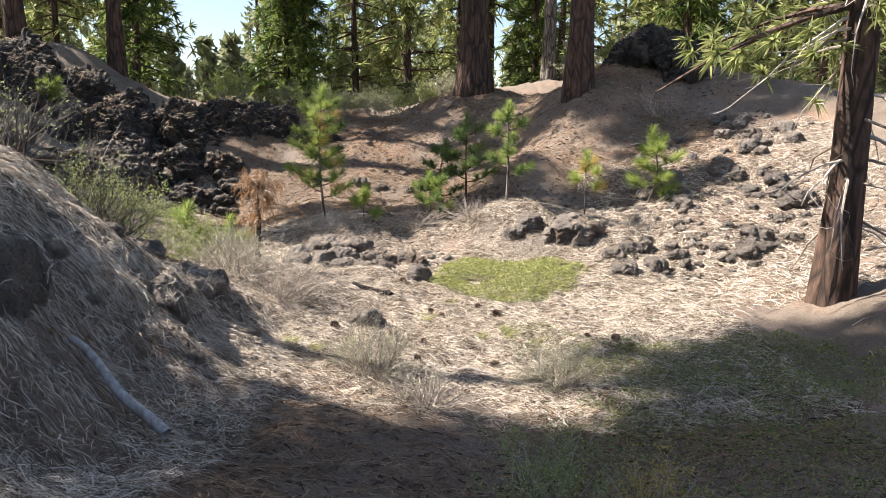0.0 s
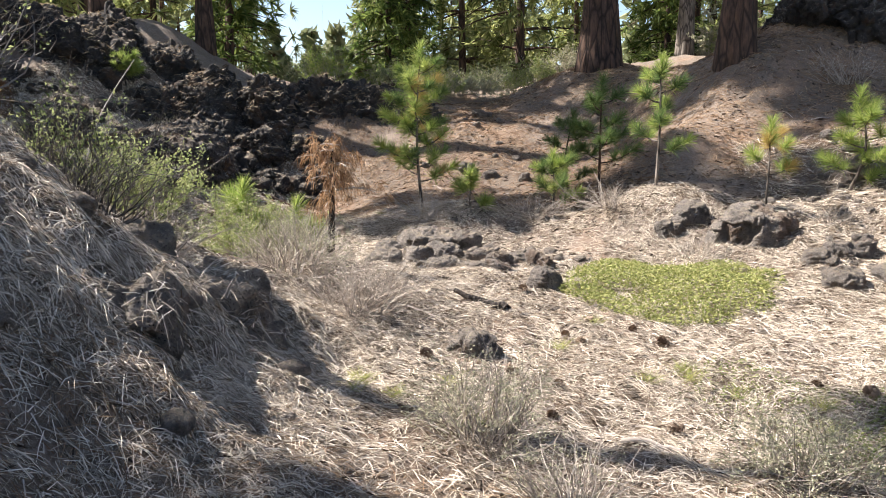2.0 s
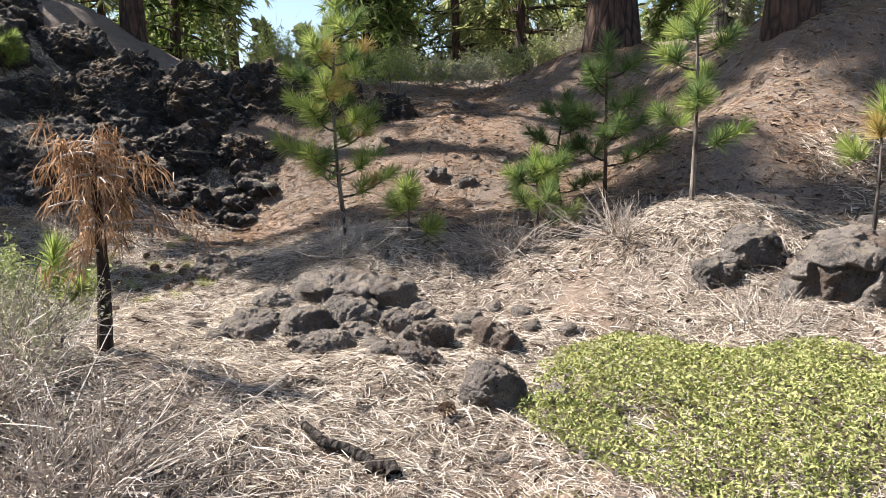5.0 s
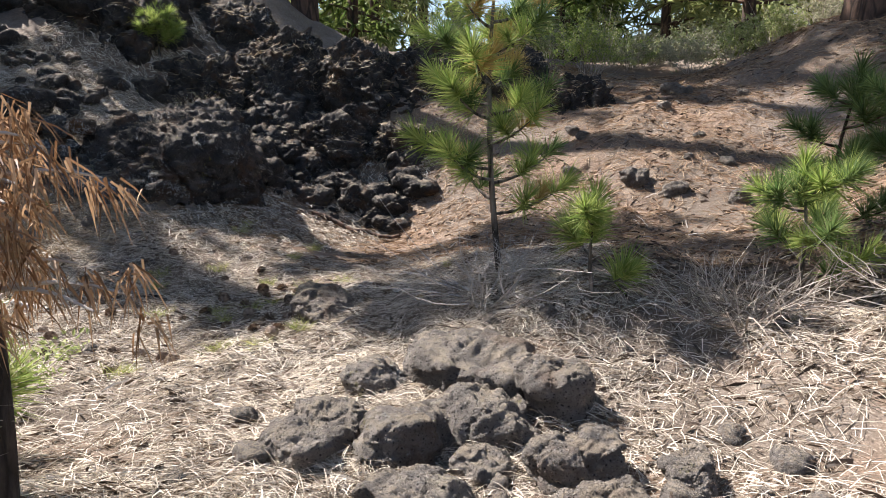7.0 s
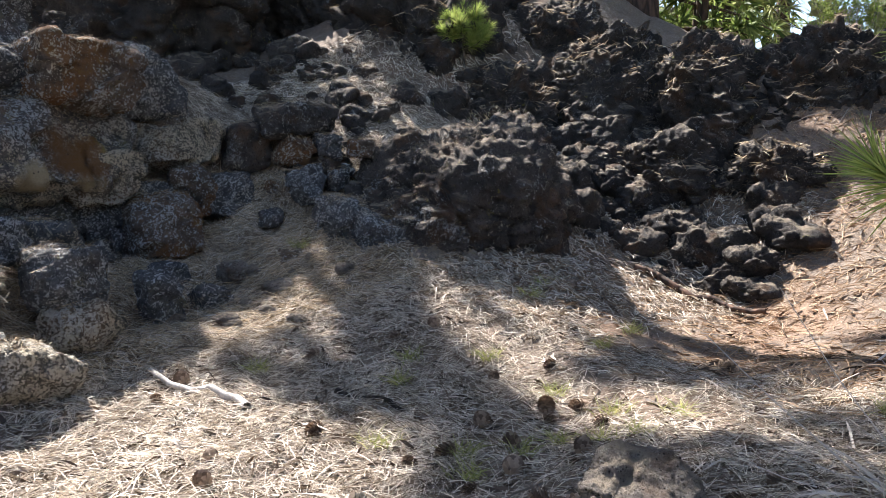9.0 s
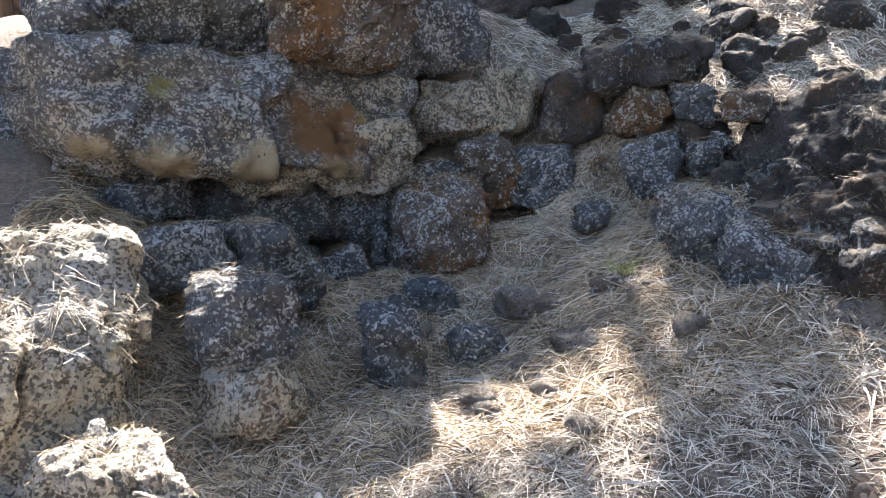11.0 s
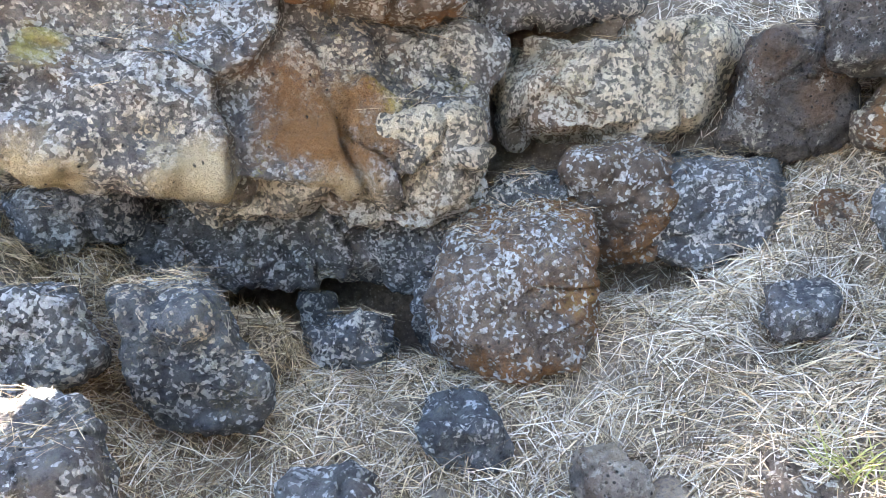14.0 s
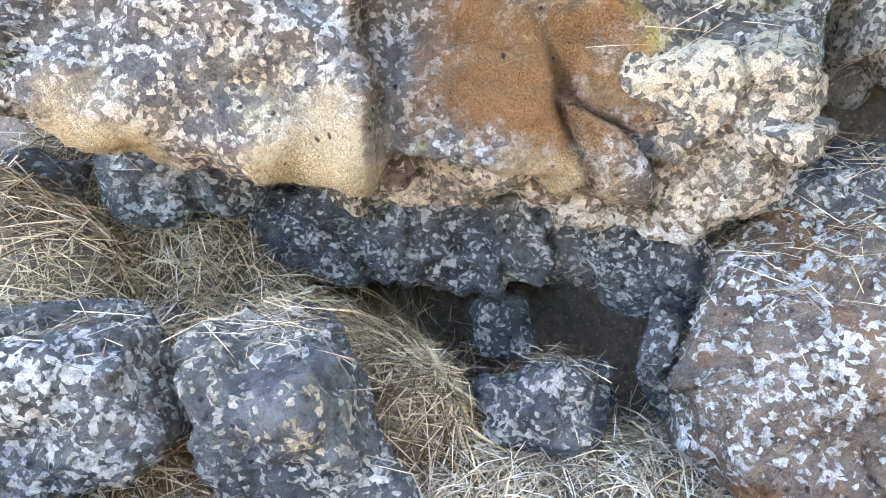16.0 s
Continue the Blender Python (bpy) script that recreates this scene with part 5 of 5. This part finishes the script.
# ---- needle and straw litter ----
def litter(name, count, x0, x1, y0, y1, length, width, mat, label, seed, keep=None, lift=0.012, tilt=0.22):
    r = np.random.default_rng(seed)
    x, y = r.uniform(x0, x1, count), r.uniform(y0, y1, count)
    if keep is not None:
        ok = keep(x, y, r)
        x, y = x[ok], y[ok]
    n = len(x)
    e = 0.05
    z = ground(x, y)
    gx, gy = (ground(x + e, y) - z) / e, (ground(x, y + e) - z) / e
    a = r.uniform(0, 6.283, n)
    c, s = np.cos(a), np.sin(a)
    way = unit(np.stack([c, s, c * gx + s * gy + np.abs(r.normal(size=n)) * tilt], 1))
    base = np.stack([x, y, z + r.uniform(0.0, lift, n)], 1)
    tagged(new(name, mesh_data(name, *blades(base, way, length * r.uniform(0.6, 1.2, n), width * r.uniform(0.7, 1.3, n), tilt * 1.2), mat)), label, "litter", kind="stuff")


def clumpy(x, y, r):
    return fbm(np.stack([x * 1.1, y * 1.1, 0 * x], 1), 3, 8) + 0.8 > r.uniform(-0.4, 1.0, len(x))


litter("dark_litter", 46000, -6.5, 3.2, 5.0, 13.5, 0.07, 0.012, DARKBITS, "dark bits of bark and old needles among the straw", 21, clumpy)
litter("dark_litter", 14000, -4.4, 3.0, 1.5, 6.0, 0.08, 0.012, DARKBITS, "dark bits of bark and old needles among the straw", 22, clumpy)
litter("dark_litter", 24000, -6, 6.5, 9, 21, 0.1, 0.022, DARKBITS, "dark bits of bark on the slope", 23, clumpy)
litter("twig_litter", 1800, -6.5, 5.5, 5, 18, 0.3, 0.012, TWIG, "thin grey twigs strewn on the ground", 24, clumpy)
litter("needle_litter", 16000, -9.2, -7.4, 12.0, 14.4, 0.18, 0.0045, STRAW, "dry needles on the ledge above the wall", 25, None, 0.02, 0.3)
litter("needle_litter", 24000, -8.1, -5.9, 9.6, 13.4, 0.2, 0.003, STRAW, "bleached dry pine needles heaped by the rock wall", 31, None, 0.03, 0.3)
litter("needle_litter", 40000, -8.1, -5.9, 9.6, 13.4, 0.2, 0.0034, NEEDLE, "long dry pine needles heaped by the rock wall", 1, None, 0.02, 0.3)
litter("needle_litter", 190000, -6, -1.5, 9.2, 13.4, 0.15, 0.0036, STRAW, "dry pine needles over the floor of the hollow", 2, clumpy)
litter("needle_litter", 250000, -2.6, 3.2, 5.0, 12.0, 0.15, 0.0038, STRAW, "dry pine needles over the floor of the hollow", 3, clumpy)
litter("needle_litter", 40000, -2.4, 3.0, 1.5, 5.5, 0.16, 0.004, RUSTY, "brown pine needles in the shade", 4, clumpy)
litter("needle_litter", 45000, 2.5, 7, 8, 14, 0.18, 0.007, STRAW, "dry straw on the stony slope", 5, clumpy)
litter("needle_litter", 110000, -6, 5.5, 13, 21, 0.18, 0.006, RUSTY, "brown needles on the bare slope", 6, clumpy)
litter("dry_grass", 110000, -4.4, -1.3, 2.0, 7.6, 0.15, 0.0045, STRAW, "dry bleached grass on the bank", 7, clumpy, 0.03, 0.45)
litter("dry_grass", 34000, -4.4, -1.5, 2.0, 7.4, 0.17, 0.005, STRAW, "standing clumps of dry bleached grass on the bank", 26, lambda x, y, r: fbm(np.stack([x * 2.2, y * 2.2, 0 * x], 1), 2, 4) > 0.15, 0.03, 1.1)
litter("dry_grass", 40000, -9.2, -4.6, 12.8, 16.6, 0.16, 0.008, STRAW, "dry grass between the dark rocks", 8, clumpy, 0.03, 0.6)


# ---- needles that lie on the rocks ----
def heap(seed, x, y, z, sx, sy, sz, label):
    """A low mound of fallen needles."""
    ob = new("straw_mound", rock_mesh(seed, (sx, sy, sz), 5, EARTH, 3, 0.1, 1.0, 2.2))
    ob.matrix_basis = pose(x, y, z)
    return tagged(ob, label, "needle heap")


def needles_on(ob, count, length, width, up, seed, mat=NEEDLE, where=None, tilt=0.12):
    """Needles strewn over the faces of a rock that look upwards."""
    r = np.random.default_rng(seed)
    mm = np.array(ob.matrix_basis)
    n = len(ob.data.vertices)
    co, no = np.empty(n * 3, np.float32), np.empty(n * 3, np.float32)
    ob.data.vertices.foreach_get("co", co)
    ob.data.vertices.foreach_get("normal", no)
    co, no = co.reshape(-1, 3) @ mm[:3, :3].T + mm[:3, 3], no.reshape(-1, 3) @ mm[:3, :3].T
    good = no[:, 2] + 0.25 * fbm(co * 3.0, 3, seed) > up
    if where is not None:
        good &= where(co)
    co, no = co[good], no[good]
    if len(co) == 0:
        return
    pick = r.integers(len(co), size=count)
    p, nn = co[pick] + r.normal(size=(count, 3)) * 0.012, no[pick]
    way = unit(np.cross(nn, r.normal(size=(count, 3))) + nn * np.abs(r.normal(size=(count, 1))) * tilt)
    p = p + nn * r.uniform(0.002, 0.014, (count, 1)) - way * length * 0.4
    tagged(new("needle_litter", mesh_data("needle_litter", *blades(p, way, length * r.uniform(0.6, 1.2, count), width * r.uniform(0.7, 1.3, count), tilt), mat)), "dry pine needles lying on the rock", "litter", kind="stuff")


heaps = [heap(201, -7.42, 10.42, 0.57, 0.2, 0.42, 0.11, "ledge of matted dry pine needles behind the blocks"),
         heap(202, -7.12, 9.7, 0.66, 0.3, 0.38, 0.36, "heap of dry pine needles against the overhang")]
for k, (ob, count) in enumerate(zip(heaps, (4000, 5000))):
    needles_on(ob, count, 0.2, 0.003, 0.2, 300 + k)


def dress_rocks():
    k = 0
    for ob in list(scene.collection.objects):
        if ob.name.split(".")[0] != "boulder" or ob.type != "MESH":
            continue
        k += 1
        x, y = ob.matrix_basis.translation[:2]
        if x < -5.8 and 9 < y < 14.6:
            size = max(ob.dimensions[0], ob.dimensions[1])
            needles_on(ob, int(420 * size ** 1.3) + 20, 0.15, 0.0015, 0.82, 400 + k, NEEDLE, tilt=0.05)
        elif x < -2 and y < 7:
            needles_on(ob, 2600, 0.14, 0.0045, 0.45, 400 + k, STRAW, tilt=0.4)
        elif x < -2.5 and y > 14:
            needles_on(ob, 700, 0.16, 0.009, 0.8, 400 + k, tilt=0.05)


dress_rocks()
needles_on(sunny, 2600, 0.17, 0.0032, 0.55, 390, STRAW, None, 0.3)
